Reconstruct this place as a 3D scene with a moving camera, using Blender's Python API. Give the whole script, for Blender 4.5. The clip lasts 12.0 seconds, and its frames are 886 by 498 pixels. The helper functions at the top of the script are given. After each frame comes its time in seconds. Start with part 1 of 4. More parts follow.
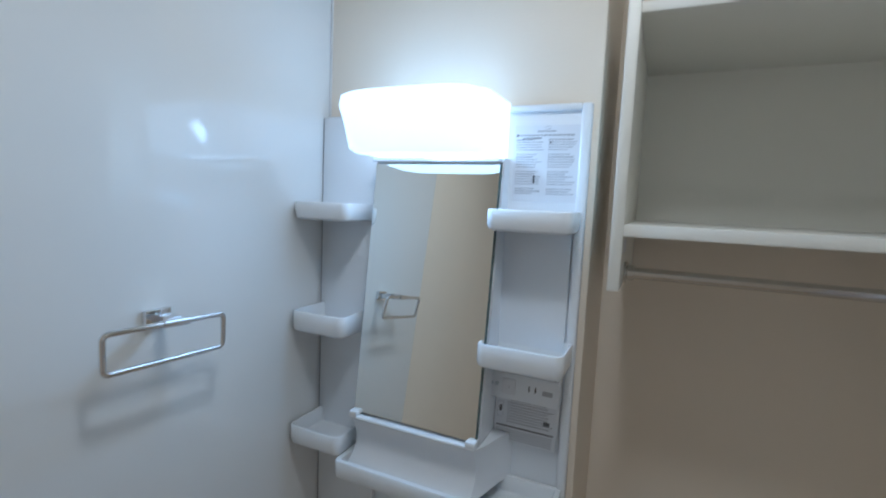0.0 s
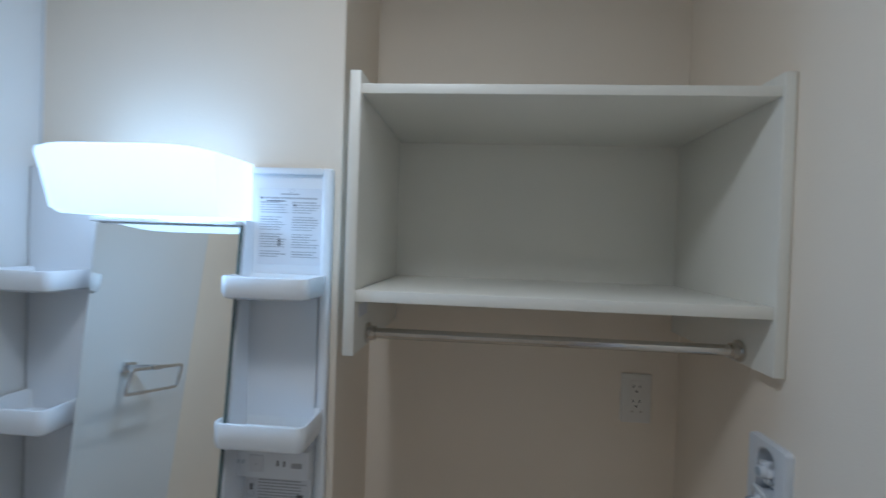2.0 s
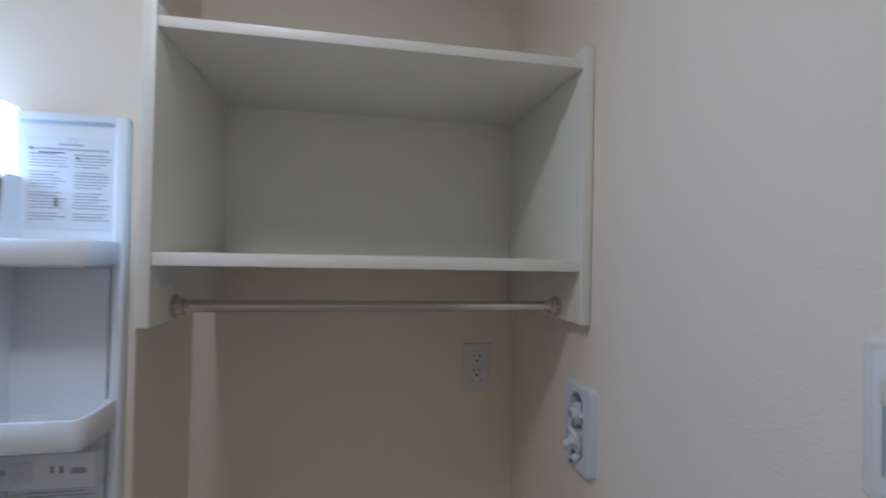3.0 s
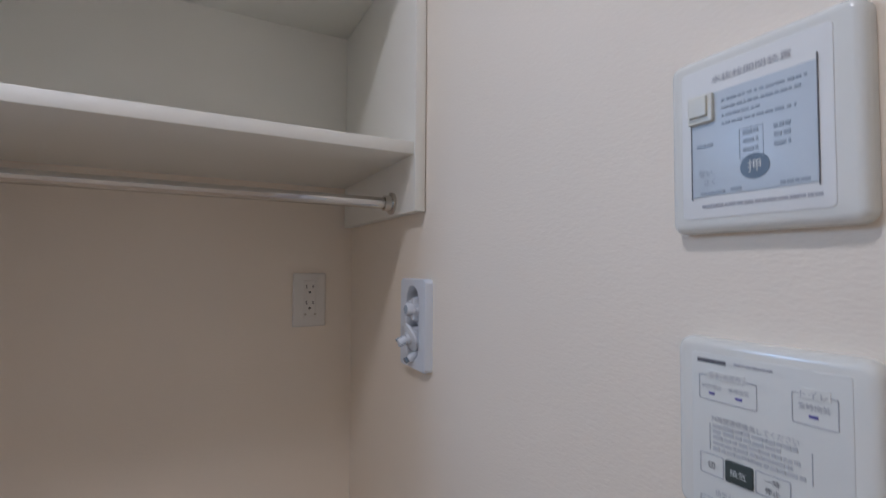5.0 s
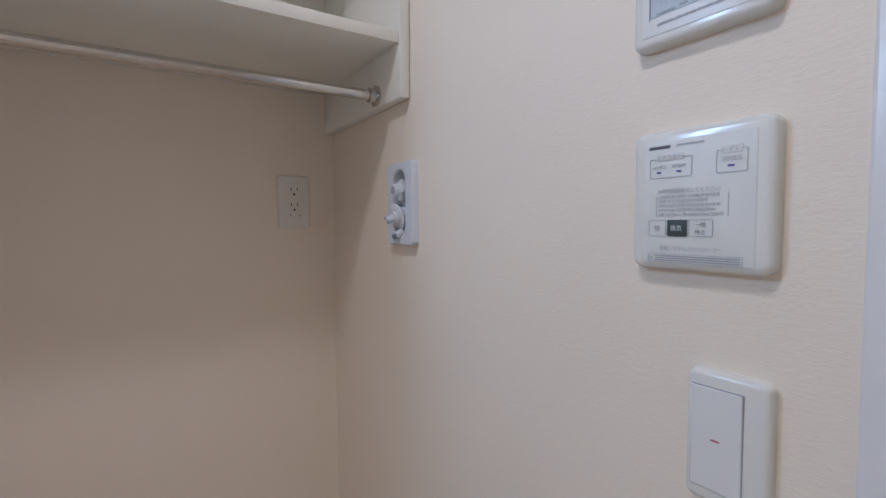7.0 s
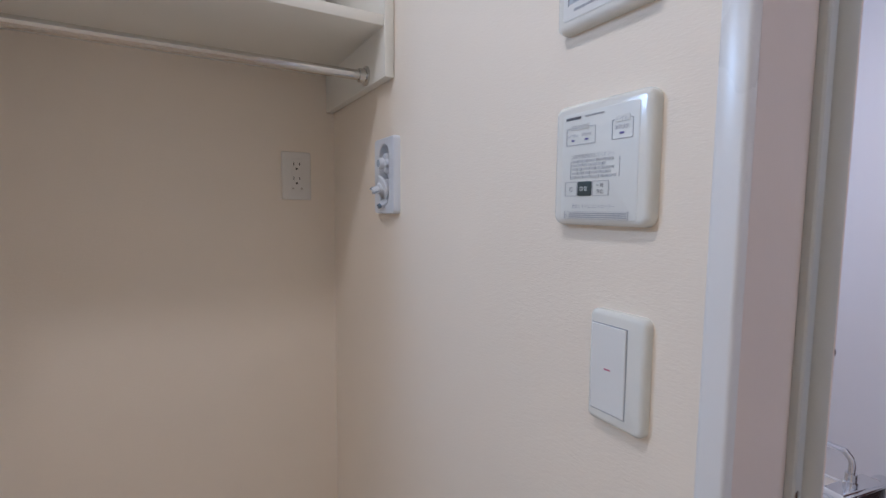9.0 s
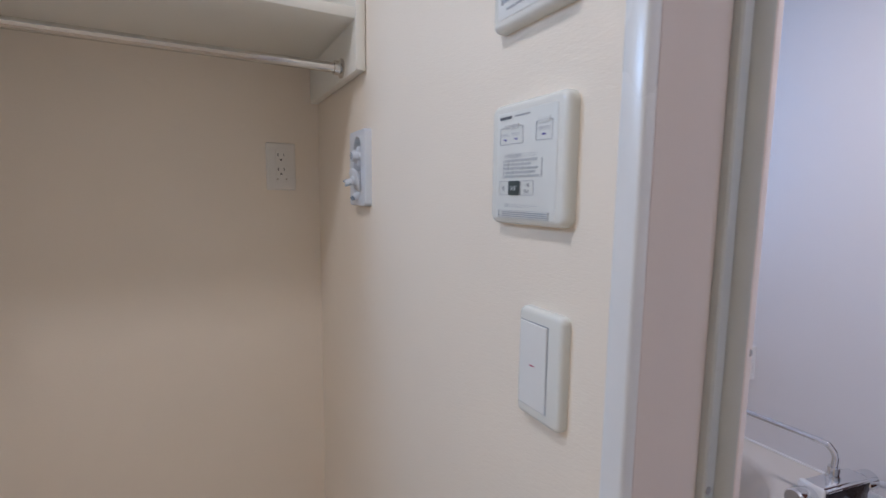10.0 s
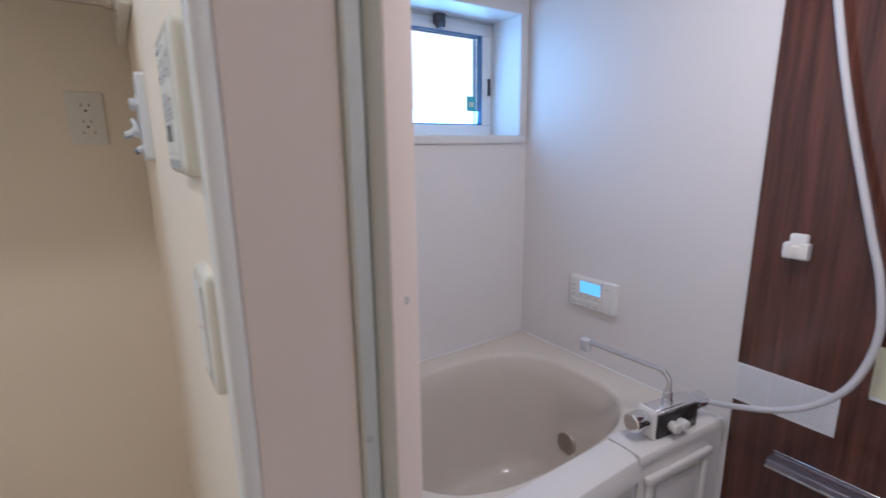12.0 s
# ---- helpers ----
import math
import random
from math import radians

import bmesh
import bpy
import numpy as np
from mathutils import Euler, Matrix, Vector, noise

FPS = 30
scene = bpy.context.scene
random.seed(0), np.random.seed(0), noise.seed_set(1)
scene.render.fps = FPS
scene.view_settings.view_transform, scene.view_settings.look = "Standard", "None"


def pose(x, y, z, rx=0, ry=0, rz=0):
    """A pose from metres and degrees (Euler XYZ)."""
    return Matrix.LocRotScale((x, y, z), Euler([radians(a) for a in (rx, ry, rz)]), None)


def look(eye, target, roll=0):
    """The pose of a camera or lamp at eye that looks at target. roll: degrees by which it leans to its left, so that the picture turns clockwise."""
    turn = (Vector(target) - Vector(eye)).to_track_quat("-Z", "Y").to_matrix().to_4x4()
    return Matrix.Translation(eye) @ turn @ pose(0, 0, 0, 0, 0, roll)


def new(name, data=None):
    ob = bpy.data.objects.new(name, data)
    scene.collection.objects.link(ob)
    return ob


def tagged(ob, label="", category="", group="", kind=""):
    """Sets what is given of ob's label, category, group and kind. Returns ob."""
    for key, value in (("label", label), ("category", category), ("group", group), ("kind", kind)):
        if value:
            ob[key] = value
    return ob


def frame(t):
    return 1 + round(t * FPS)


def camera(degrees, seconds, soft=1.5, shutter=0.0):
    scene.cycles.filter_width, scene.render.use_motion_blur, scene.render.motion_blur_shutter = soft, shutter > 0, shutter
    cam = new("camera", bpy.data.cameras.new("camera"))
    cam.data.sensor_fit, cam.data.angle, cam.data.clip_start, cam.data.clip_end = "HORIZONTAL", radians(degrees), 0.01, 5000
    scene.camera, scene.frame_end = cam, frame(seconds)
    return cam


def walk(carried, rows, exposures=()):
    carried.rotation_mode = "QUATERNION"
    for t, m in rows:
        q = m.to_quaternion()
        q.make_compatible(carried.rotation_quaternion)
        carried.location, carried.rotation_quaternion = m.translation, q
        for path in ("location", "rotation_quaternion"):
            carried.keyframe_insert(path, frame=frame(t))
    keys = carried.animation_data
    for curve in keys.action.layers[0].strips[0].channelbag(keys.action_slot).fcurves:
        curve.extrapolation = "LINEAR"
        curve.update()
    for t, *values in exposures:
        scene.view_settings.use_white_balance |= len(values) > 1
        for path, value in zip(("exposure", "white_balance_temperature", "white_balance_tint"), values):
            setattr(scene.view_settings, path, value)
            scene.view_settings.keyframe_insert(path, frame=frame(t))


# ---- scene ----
cam = camera(86.9, 12.0, soft=1.5, shutter=0.5)
PATH = [
    (0, (-0.009, -0.017, 1.648), (-0.842, 1.791, 1.449), 2.5),
    (0.5, (0.034, -0.01, 1.71), (-0.725, 1.835, 1.562), 2.3),
    (1, (0.072, -0.006, 1.731), (-0.548, 1.893, 1.623), 2.0),
    (1.5, (0.103, 0.011, 1.721), (-0.304, 1.968, 1.663), 2.1),
    (2, (0.138, 0.025, 1.706), (-0.021, 2.018, 1.681), 1.9),
    (2.5, (0.176, 0.037, 1.675), (0.298, 2.034, 1.68), 1.6),
    (3, (0.22, 0.051, 1.632), (0.584, 2.018, 1.652), 1.2),
    (3.5, (0.239, 0.063, 1.582), (0.812, 1.979, 1.601), 0.9),
    (5.3, (0.291, 0.122, 1.409), (1.268, 1.865, 1.479), -0.1),
    (5.5, (0.284, 0.12, 1.392), (1.283, 1.852, 1.435), -0.3),
    (6, (0.266, 0.11, 1.354), (1.312, 1.815, 1.34), -0.3),
    (6.5, (0.243, 0.096, 1.322), (1.315, 1.783, 1.248), -0.3),
    (7, (0.224, 0.074, 1.312), (1.299, 1.757, 1.209), -0.2),
    (9, (0.256, -0.027, 1.289), (1.238, 1.707, 1.117), 0.5),
    (9.5, (0.272, -0.056, 1.293), (1.222, 1.693, 1.098), 0.7),
    (10, (0.32, -0.073, 1.302), (1.246, 1.684, 1.07), 0.7),
    (10.5, (0.382, -0.089, 1.298), (1.288, 1.671, 1.014), 0.5),
    (11, (0.449, -0.119, 1.288), (1.376, 1.62, 0.945), 0.1),
    (11.5, (0.501, -0.144, 1.29), (1.498, 1.543, 0.892), -0.3),
    (12, (0.547, -0.176, 1.295), (1.649, 1.437, 0.868), -0.7),
]
EXPOSURES = ((0.0, -0.17, 4790, 7), (1.0, -0.24, 4730, 7), (2.5, -0.36, 4740, 10), (3.5, -0.22, 5010, 18), (5.5, 0.24, 5040, 19), (6.5, 0.35, 5050, 19), (9.5, 0.55, 5070, 18), (12.0, 0.61, 5340, 15))
walk(cam, [(t, look(eye, target, roll)) for t, eye, target, roll in PATH], EXPOSURES)

# ---- world and large lights ----
world = bpy.data.worlds.new("sky")
scene.world = world
world.use_nodes = True
wn = world.node_tree
sky = wn.nodes.new("ShaderNodeTexSky")
sky.sky_type, sky.sun_disc = "NISHITA", False
sky.sun_elevation, sky.sun_rotation = radians(35), radians(200)
wn.nodes["Background"].inputs["Strength"].default_value = 0.1
wn.links.new(sky.outputs["Color"], wn.nodes["Background"].inputs["Color"])


def lamp(name, kind, m, power, colour, size=0.1, size_y=0.0):
    data = bpy.data.lights.new(name, kind)
    data.energy, data.color = power, colour
    if kind == "AREA":
        data.size = size
        data.shape = "RECTANGLE" if size_y else "DISK"
        if size_y:
            data.size_y = size_y
    else:
        data.shadow_soft_size = size
    ob = new(name, data)
    ob.matrix_world = m
    return ob


CEIL_LAMP = (-0.10, 0.27, 2.4)
lamp("ceiling_lamp_light", "AREA", look((CEIL_LAMP[0], CEIL_LAMP[1], 2.355), (CEIL_LAMP[0], CEIL_LAMP[1], 0)), 3.6, (1.0, 0.875, 0.695), 0.15)
lamp("vanity_lamp_light", "AREA", look((-0.434, 0.775, 1.842), (-0.434, 0.80, 2.4)), 0.17, (0.42, 0.71, 1.0), 0.26, 0.07)
lamp("vanity_lamp_front", "AREA", look((-0.42, 0.765, 1.79), (0.05, 0.0, 1.25)), 1.45, (0.58, 0.81, 1.0), 0.12, 0.05)
lamp("window_light", "AREA", look((1.55, 1.372, 1.555), (1.55, 0.0, 1.35)), 1.3, (0.24, 0.60, 1.0), 0.5, 0.4)
lamp("bath_lamp_light", "AREA", look((1.30, 0.1, 2.02), (1.30, 0.1, 0)), 4.4, (1.0, 0.84, 0.69), 0.16)


# ---- materials ----
def material(name, base, rough=0.5, metal=0.0, vary=0.06, scale=6.0, bump=0.0, grain=180.0, coat=0.0, emit=None, power=0.0, trans=0.0, sss=0.0):
    m = bpy.data.materials.new(name)
    m.use_nodes = True
    n, l = m.node_tree.nodes, m.node_tree.links
    b = n["Principled BSDF"]
    b.inputs["Roughness"].default_value = rough
    b.inputs["Metallic"].default_value = metal
    b.inputs["Coat Weight"].default_value = coat
    b.inputs["Coat Roughness"].default_value = 0.05
    b.inputs["Transmission Weight"].default_value = trans
    b.inputs["Subsurface Weight"].default_value = sss
    b.inputs["Subsurface Radius"].default_value = (0.02, 0.02, 0.02)
    tc = n.new("ShaderNodeTexCoord")
    if vary:
        no = n.new("ShaderNodeTexNoise")
        no.inputs["Scale"].default_value, no.inputs["Detail"].default_value = scale, 5
        l.new(tc.outputs["Object"], no.inputs["Vector"])
        mix = n.new("ShaderNodeMix")
        mix.data_type = "RGBA"
        mix.inputs["A"].default_value = (*[c * (1 - vary) for c in base], 1)
        mix.inputs["B"].default_value = (*[min(1, c * (1 + vary)) for c in base], 1)
        l.new(no.outputs["Fac"], mix.inputs["Factor"])
        l.new(mix.outputs["Result"], b.inputs["Base Color"])
        mr = n.new("ShaderNodeMapRange")
        mr.inputs["To Min"].default_value, mr.inputs["To Max"].default_value = rough * 0.85, min(1, rough * 1.15)
        l.new(no.outputs["Fac"], mr.inputs["Value"])
        l.new(mr.outputs["Result"], b.inputs["Roughness"])
    else:
        b.inputs["Base Color"].default_value = (*base, 1)
    if bump:
        g = n.new("ShaderNodeTexNoise")
        g.inputs["Scale"].default_value, g.inputs["Detail"].default_value = grain, 3
        l.new(tc.outputs["Object"], g.inputs["Vector"])
        bp = n.new("ShaderNodeBump")
        bp.inputs["Strength"].default_value, bp.inputs["Distance"].default_value = bump, 0.001
        l.new(g.outputs["Fac"], bp.inputs["Height"])
        l.new(bp.outputs["Normal"], b.inputs["Normal"])
    if emit:
        b.inputs["Emission Color"].default_value = (*emit, 1)
        b.inputs["Emission Strength"].default_value = power
    return m


def wallpaper(name, base):
    """Embossed vinyl wallpaper: short horizontal threads in low relief, and faint blotches."""
    m = material(name, base, 0.62, vary=0.035, scale=3.5)
    n, l = m.node_tree.nodes, m.node_tree.links
    b = n["Principled BSDF"]
    tc = n["Texture Coordinate"]
    heights = []
    for sx, sz, det in ((95, 300, 2), (230, 720, 2)):
        mp = n.new("ShaderNodeMapping")
        mp.inputs["Scale"].default_value = (sx, sx, sz)
        l.new(tc.outputs["Object"], mp.inputs["Vector"])
        no = n.new("ShaderNodeTexNoise")
        no.inputs["Scale"].default_value, no.inputs["Detail"].default_value, no.inputs["Distortion"].default_value = 1.0, det, 0.15
        l.new(mp.outputs["Vector"], no.inputs["Vector"])
        heights.append(no)
    add = n.new("ShaderNodeMath")
    add.operation = "ADD"
    l.new(heights[0].outputs["Fac"], add.inputs[0])
    l.new(heights[1].outputs["Fac"], add.inputs[1])
    bp = n.new("ShaderNodeBump")
    bp.inputs["Strength"].default_value, bp.inputs["Distance"].default_value = 0.25, 0.0010
    l.new(add.outputs["Value"], bp.inputs["Height"])
    l.new(bp.outputs["Normal"], b.inputs["Normal"])
    return m


def woodgrain(name, dark, light, rough):
    """Glossy laminate printed with vertical brown wood grain."""
    m = material(name, dark, rough, vary=0.0, coat=0.5)
    n, l = m.node_tree.nodes, m.node_tree.links
    tc = n["Texture Coordinate"]
    mp = n.new("ShaderNodeMapping")
    mp.inputs["Scale"].default_value = (1, 26, 1.1)
    l.new(tc.outputs["Object"], mp.inputs["Vector"])
    no = n.new("ShaderNodeTexNoise")
    no.inputs["Scale"].default_value, no.inputs["Detail"].default_value, no.inputs["Roughness"].default_value = 1.6, 9, 0.65
    l.new(mp.outputs["Vector"], no.inputs["Vector"])
    ramp = n.new("ShaderNodeValToRGB")
    ramp.color_ramp.elements[0].position, ramp.color_ramp.elements[1].position = 0.32, 0.72
    ramp.color_ramp.elements[0].color, ramp.color_ramp.elements[1].color = (*dark, 1), (*light, 1)
    l.new(no.outputs["Fac"], ramp.inputs["Fac"])
    l.new(ramp.outputs["Color"], n["Principled BSDF"].inputs["Base Color"])
    return m


PAPER_WALL = wallpaper("cream_wallpaper", (0.885, 0.79, 0.655))
GLOSS_WALL = material("glossy_white_wall_panel", (0.82, 0.82, 0.80), 0.055, vary=0.02, scale=2.0, bump=0.02, grain=5.0, coat=0.5)
BATH_WALL = material("satin_white_bath_panel", (0.80, 0.775, 0.77), 0.32, vary=0.02, scale=3.0, bump=0.04, grain=60.0)
CEILING_M = material("white_ceiling_paper", (0.86, 0.84, 0.79), 0.8, bump=0.3, grain=260.0)
FLOOR_M = material("beige_cushion_floor", (0.72, 0.60, 0.46), 0.45, vary=0.15, scale=9.0, bump=0.1)
BATH_FLOOR_M = material("grey_bath_floor", (0.45, 0.44, 0.43), 0.5, vary=0.1, scale=30.0, bump=0.4, grain=90.0)
MELAMINE = material("white_melamine", (0.86, 0.84, 0.765), 0.42, vary=0.02, scale=5.0, bump=0.06, grain=300.0)
TRIM_M = material("white_painted_casing", (0.78, 0.77, 0.75), 0.28, vary=0.03, scale=8.0, bump=0.06, grain=40.0)
JAMB_M = material("pale_jamb_film", (0.80, 0.70, 0.63), 0.5, vary=0.03, scale=5.0, bump=0.08, grain=120.0)
ALU = material("satin_aluminium", (0.60, 0.61, 0.58), 0.42, metal=0.35, vary=0.05, scale=12.0, bump=0.05)
SEAL_M = material("grey_green_metal", (0.57, 0.57, 0.535), 0.5, metal=0.2, vary=0.05, scale=12.0)
VANITY_M = material("white_vanity_plastic", (0.84, 0.86, 0.89), 0.3, vary=0.015, scale=4.0, bump=0.02, grain=50.0)
TRAY_M = material("milky_tray_plastic", (0.86, 0.88, 0.90), 0.26, vary=0.015, scale=7.0, sss=0.55)
MIRROR_M = material("mirror_silver", (0.90, 0.92, 0.90), 0.015, metal=1.0, vary=0.0)
MIRROR_EDGE = material("dark_mirror_edge", (0.12, 0.17, 0.17), 0.25, vary=0.05, scale=30.0)
CHROME = material("polished_chrome", (0.80, 0.81, 0.83), 0.09, metal=1.0, vary=0.03, scale=20.0)
STEEL = material("brushed_steel_pipe", (0.60, 0.58, 0.54), 0.06, metal=1.0, vary=0.05, scale=25.0)
INLET_M = material("beige_inlet_metal", (0.52, 0.46, 0.38), 0.35, metal=0.5, vary=0.08, scale=40.0)
PLATE_M = material("ivory_switch_plastic", (0.78, 0.77, 0.705), 0.15, vary=0.015, scale=18.0)
ROCKER_M = material("white_rocker_plastic", (0.80, 0.795, 0.76), 0.33, vary=0.015, scale=18.0)
LABEL_M = material("pale_grey_label", (0.75, 0.75, 0.70), 0.4, vary=0.02, scale=30.0)
LABEL_BLUE = material("silver_blue_label", (0.56, 0.61, 0.65), 0.35, vary=0.06, scale=14.0)
BUTTON_CREAM = material("cream_button", (0.70, 0.69, 0.60), 0.35, vary=0.03, scale=40.0)
INK = material("dark_grey_print", (0.14, 0.14, 0.15), 0.6, vary=0.04, scale=60.0)
INK_SOFT = material("soft_grey_print", (0.44, 0.44, 0.46), 0.6, vary=0.06, scale=60.0)
BADGE_M = material("dark_blue_grey_badge", (0.17, 0.22, 0.28), 0.5, vary=0.05, scale=60.0)
INK_FAINT = material("faint_grey_print", (0.54, 0.545, 0.54), 0.6, vary=0.06, scale=60.0)
LED_VIOLET = material("violet_indicator", (0.13, 0.11, 0.36), 0.5, vary=0.05, scale=60.0)
INK_BLUE = material("blue_grey_print", (0.37, 0.42, 0.48), 0.6, vary=0.06, scale=60.0)
GREEN_BUTTON = material("dark_green_key", (0.055, 0.07, 0.065), 0.4, vary=0.05, scale=60.0)
WHITE_INK = material("white_print", (0.72, 0.74, 0.72), 0.6, vary=0.02, scale=60.0)
RED_MARK = material("red_purple_mark", (0.45, 0.05, 0.14), 0.5, vary=0.05, scale=60.0)
BLACK_HOLE = material("dark_socket_slot", (0.015, 0.014, 0.014), 0.7, vary=0.05, scale=60.0)
SOCKET_M = material("cream_socket_plastic", (0.80, 0.765, 0.70), 0.4, vary=0.02, scale=18.0)
TAP_PLATE_M = material("bluish_white_tap_plastic", (0.74, 0.77, 0.82), 0.3, vary=0.02, scale=18.0)
# the next grey is the shade of narrow gaps, given as a colour
GAP_GREY = material("grey_gap_shade", (0.30, 0.31, 0.34), 0.35, vary=0.04, scale=30.0)
PAPER_M = material("white_instruction_paper", (0.78, 0.79, 0.82), 0.55, vary=0.02, scale=20.0)
TUB_M = material("cream_bathtub_acrylic", (0.70, 0.645, 0.57), 0.16, vary=0.02, scale=3.0)
APRON_M = material("white_tub_apron", (0.78, 0.76, 0.74), 0.26, vary=0.02, scale=4.0)
BLACK_GLOSS = material("black_mixer_panel", (0.035, 0.032, 0.034), 0.2, vary=0.1, scale=25.0)
WHITE_KNOB = material("white_knob_plastic", (0.80, 0.79, 0.77), 0.35, vary=0.02, scale=25.0)
HOSE_M = material("grey_white_shower_hose", (0.62, 0.62, 0.65), 0.3, vary=0.03, scale=20.0)
BROWN_M = woodgrain("dark_brown_wood_laminate", (0.046, 0.016, 0.011), (0.155, 0.058, 0.040), 0.13)
SMOKE_M = material("smoky_metal_shelf", (0.30, 0.28, 0.33), 0.22, metal=0.7, vary=0.06, scale=14.0)
YELLOW_PAPER = material("pale_yellow_tag", (0.70, 0.68, 0.50), 0.55, vary=0.04, scale=18.0)
SASH_M = material("white_window_sash", (0.78, 0.77, 0.76), 0.35, vary=0.02, scale=14.0)
GASKET_M = material("blue_grey_gasket", (0.08, 0.20, 0.40), 0.5, vary=0.08, scale=30.0)
OUTER_M = material("sky_blue_outer_frame", (0.22, 0.38, 0.58), 0.5, vary=0.08, scale=30.0)
LATCH_M = material("dark_bronze_latch", (0.06, 0.055, 0.06), 0.4, vary=0.08, scale=30.0)
STICKER_M = material("turquoise_sticker", (0.10, 0.45, 0.50), 0.5, vary=0.1, scale=60.0)
LAMP_SHADE = material("lit_opal_shade", (0.85, 0.86, 0.88), 0.3, vary=0.0, emit=(0.72, 0.88, 1.0), power=1.5)
LAMP_DISC = material("lit_ceiling_diffuser", (0.85, 0.83, 0.8), 0.4, vary=0.0, emit=(1.0, 0.86, 0.72), power=6.0)
LCD_M = material("lit_blue_display", (0.1, 0.3, 0.4), 0.2, vary=0.0, emit=(0.17, 0.50, 0.95), power=0.7)
OUTSIDE_M = material("bright_frosted_daylight", (0.8, 0.8, 0.8), 0.6, vary=0.0, emit=(0.95, 0.96, 0.97), power=0.62)
GLASS_M = material("clear_window_glass", (0.95, 0.97, 0.97), 0.05, vary=0.0, trans=1.0)


# ---- mesh helpers ----
def box_bm(x0, x1, y0, y1, z0, z1, bevel=0.0, segments=2):
    bm = bmesh.new()
    bmesh.ops.create_cube(bm, size=1.0, matrix=Matrix.Translation(((x0 + x1) / 2, (y0 + y1) / 2, (z0 + z1) / 2)) @ Matrix.Diagonal((abs(x1 - x0), abs(y1 - y0), abs(z1 - z0), 1)))
    if bevel:
        bmesh.ops.bevel(bm, geom=bm.edges[:], offset=bevel, segments=segments, affect="EDGES", profile=0.5)
    return bm


def merge(*parts):
    out = bmesh.new()
    for b in parts:
        me = bpy.data.meshes.new("piece")
        b.to_mesh(me)
        b.free()
        out.from_mesh(me)
        bpy.data.meshes.remove(me)
    return out


def shifted(bm, m):
    bmesh.ops.transform(bm, matrix=m, verts=bm.verts)
    return bm


def tube_bm(points, radius, sides=12, caps=True):
    """A round tube along a line of points."""
    bm = bmesh.new()
    pts = [Vector(p) for p in points]
    rings, side = [], None
    for i, p in enumerate(pts):
        way = (pts[min(i + 1, len(pts) - 1)] - pts[max(i - 1, 0)]).normalized()
        if side is None:
            side = way.orthogonal().normalized()
        side = (side - way * side.dot(way)).normalized()
        up = way.cross(side)
        r = radius[i] if isinstance(radius, (list, tuple)) else radius
        rings.append([bm.verts.new(p + r * (math.cos(a) * side + math.sin(a) * up)) for a in [2 * math.pi * k / sides for k in range(sides)]])
    for a, b in zip(rings, rings[1:]):
        for k in range(sides):
            bm.faces.new((a[k], a[(k + 1) % sides], b[(k + 1) % sides], b[k]))
    if caps:
        bm.faces.new(rings[0][::-1])
        bm.faces.new(rings[-1])
    return bm


def smooth_line(points, steps=8):
    """A Catmull-Rom line through the points."""
    p = [Vector(q) for q in points]
    p = [2 * p[0] - p[1], *p, 2 * p[-1] - p[-2]]
    out = []
    for i in range(1, len(p) - 2):
        for k in range(steps):
            t = k / steps
            a, b, c, d = p[i - 1:i + 3]
            out.append(0.5 * (2 * b + (c - a) * t + (2 * a - 5 * b + 4 * c - d) * t * t + (3 * b - a - 3 * c + d) * t ** 3))
    return out + [p[-2]]


def loft_bm(loops, cap_first=True, cap_last=True):
    bm = bmesh.new()
    rings = [[bm.verts.new(p) for p in loop] for loop in loops]
    for a, b in zip(rings, rings[1:]):
        n = len(a)
        for k in range(n):
            bm.faces.new((a[k], a[(k + 1) % n], b[(k + 1) % n], b[k]))
    if cap_first:
        bm.faces.new(rings[0][::-1])
    if cap_last:
        bm.faces.new(rings[-1])
    bmesh.ops.recalc_face_normals(bm, faces=bm.faces[:])
    return bm


def round_rect(w, h, r, steps=6):
    """Outline of a rounded rectangle, centred, anticlockwise."""
    pts = []
    for cx, cy, a0 in ((w / 2 - r, h / 2 - r, 0), (-w / 2 + r, h / 2 - r, 90), (-w / 2 + r, -h / 2 + r, 180), (w / 2 - r, -h / 2 + r, 270)):
        for k in range(steps + 1):
            a = radians(a0 + 90 * k / steps)
            pts.append((cx + r * math.cos(a), cy + r * math.sin(a)))
    return pts


def on_wall(y, z, x=0.6):
    """A frame for things on the right-hand wall: local x runs towards -y, local y up, local z out into the room."""
    return Matrix(((0, 0, -1, x), (-1, 0, 0, y), (0, 1, 0, z), (0, 0, 0, 1)))


def on_back(x, z, y):
    """A frame for things on a wall that faces -y: local x to +x, local y up, local z out into the room."""
    return Matrix(((1, 0, 0, x), (0, 0, -1, y), (0, 1, 0, z), (0, 0, 0, 1)))


def plate_bm(w, h, depth, r=0.008, edge=0.004, base=0.0):
    """A plate with rounded corners and a softly rounded front edge, lying on z = base."""
    loops = []
    for k in range(5):
        a = math.pi / 2 * k / 4
        inset, z = edge * (1 - math.cos(a)), base + depth - edge + edge * math.sin(a)
        loops.append([(x, y, z) for x, y in round_rect(w - 2 * inset, h - 2 * inset, max(r - inset, 0.0008))])
    loops.insert(0, [(x, y, base) for x, y in round_rect(w, h, r)])
    return loft_bm(loops)


def finish(bm, name, mat, smooth=True):
    me = bpy.data.meshes.new(name)
    bm.to_mesh(me)
    bm.free()
    me.materials.append(mat)
    if smooth:
        me.polygons.foreach_set("use_smooth", [True] * len(me.polygons))
        me.set_sharp_from_angle(angle=radians(38))
    return me


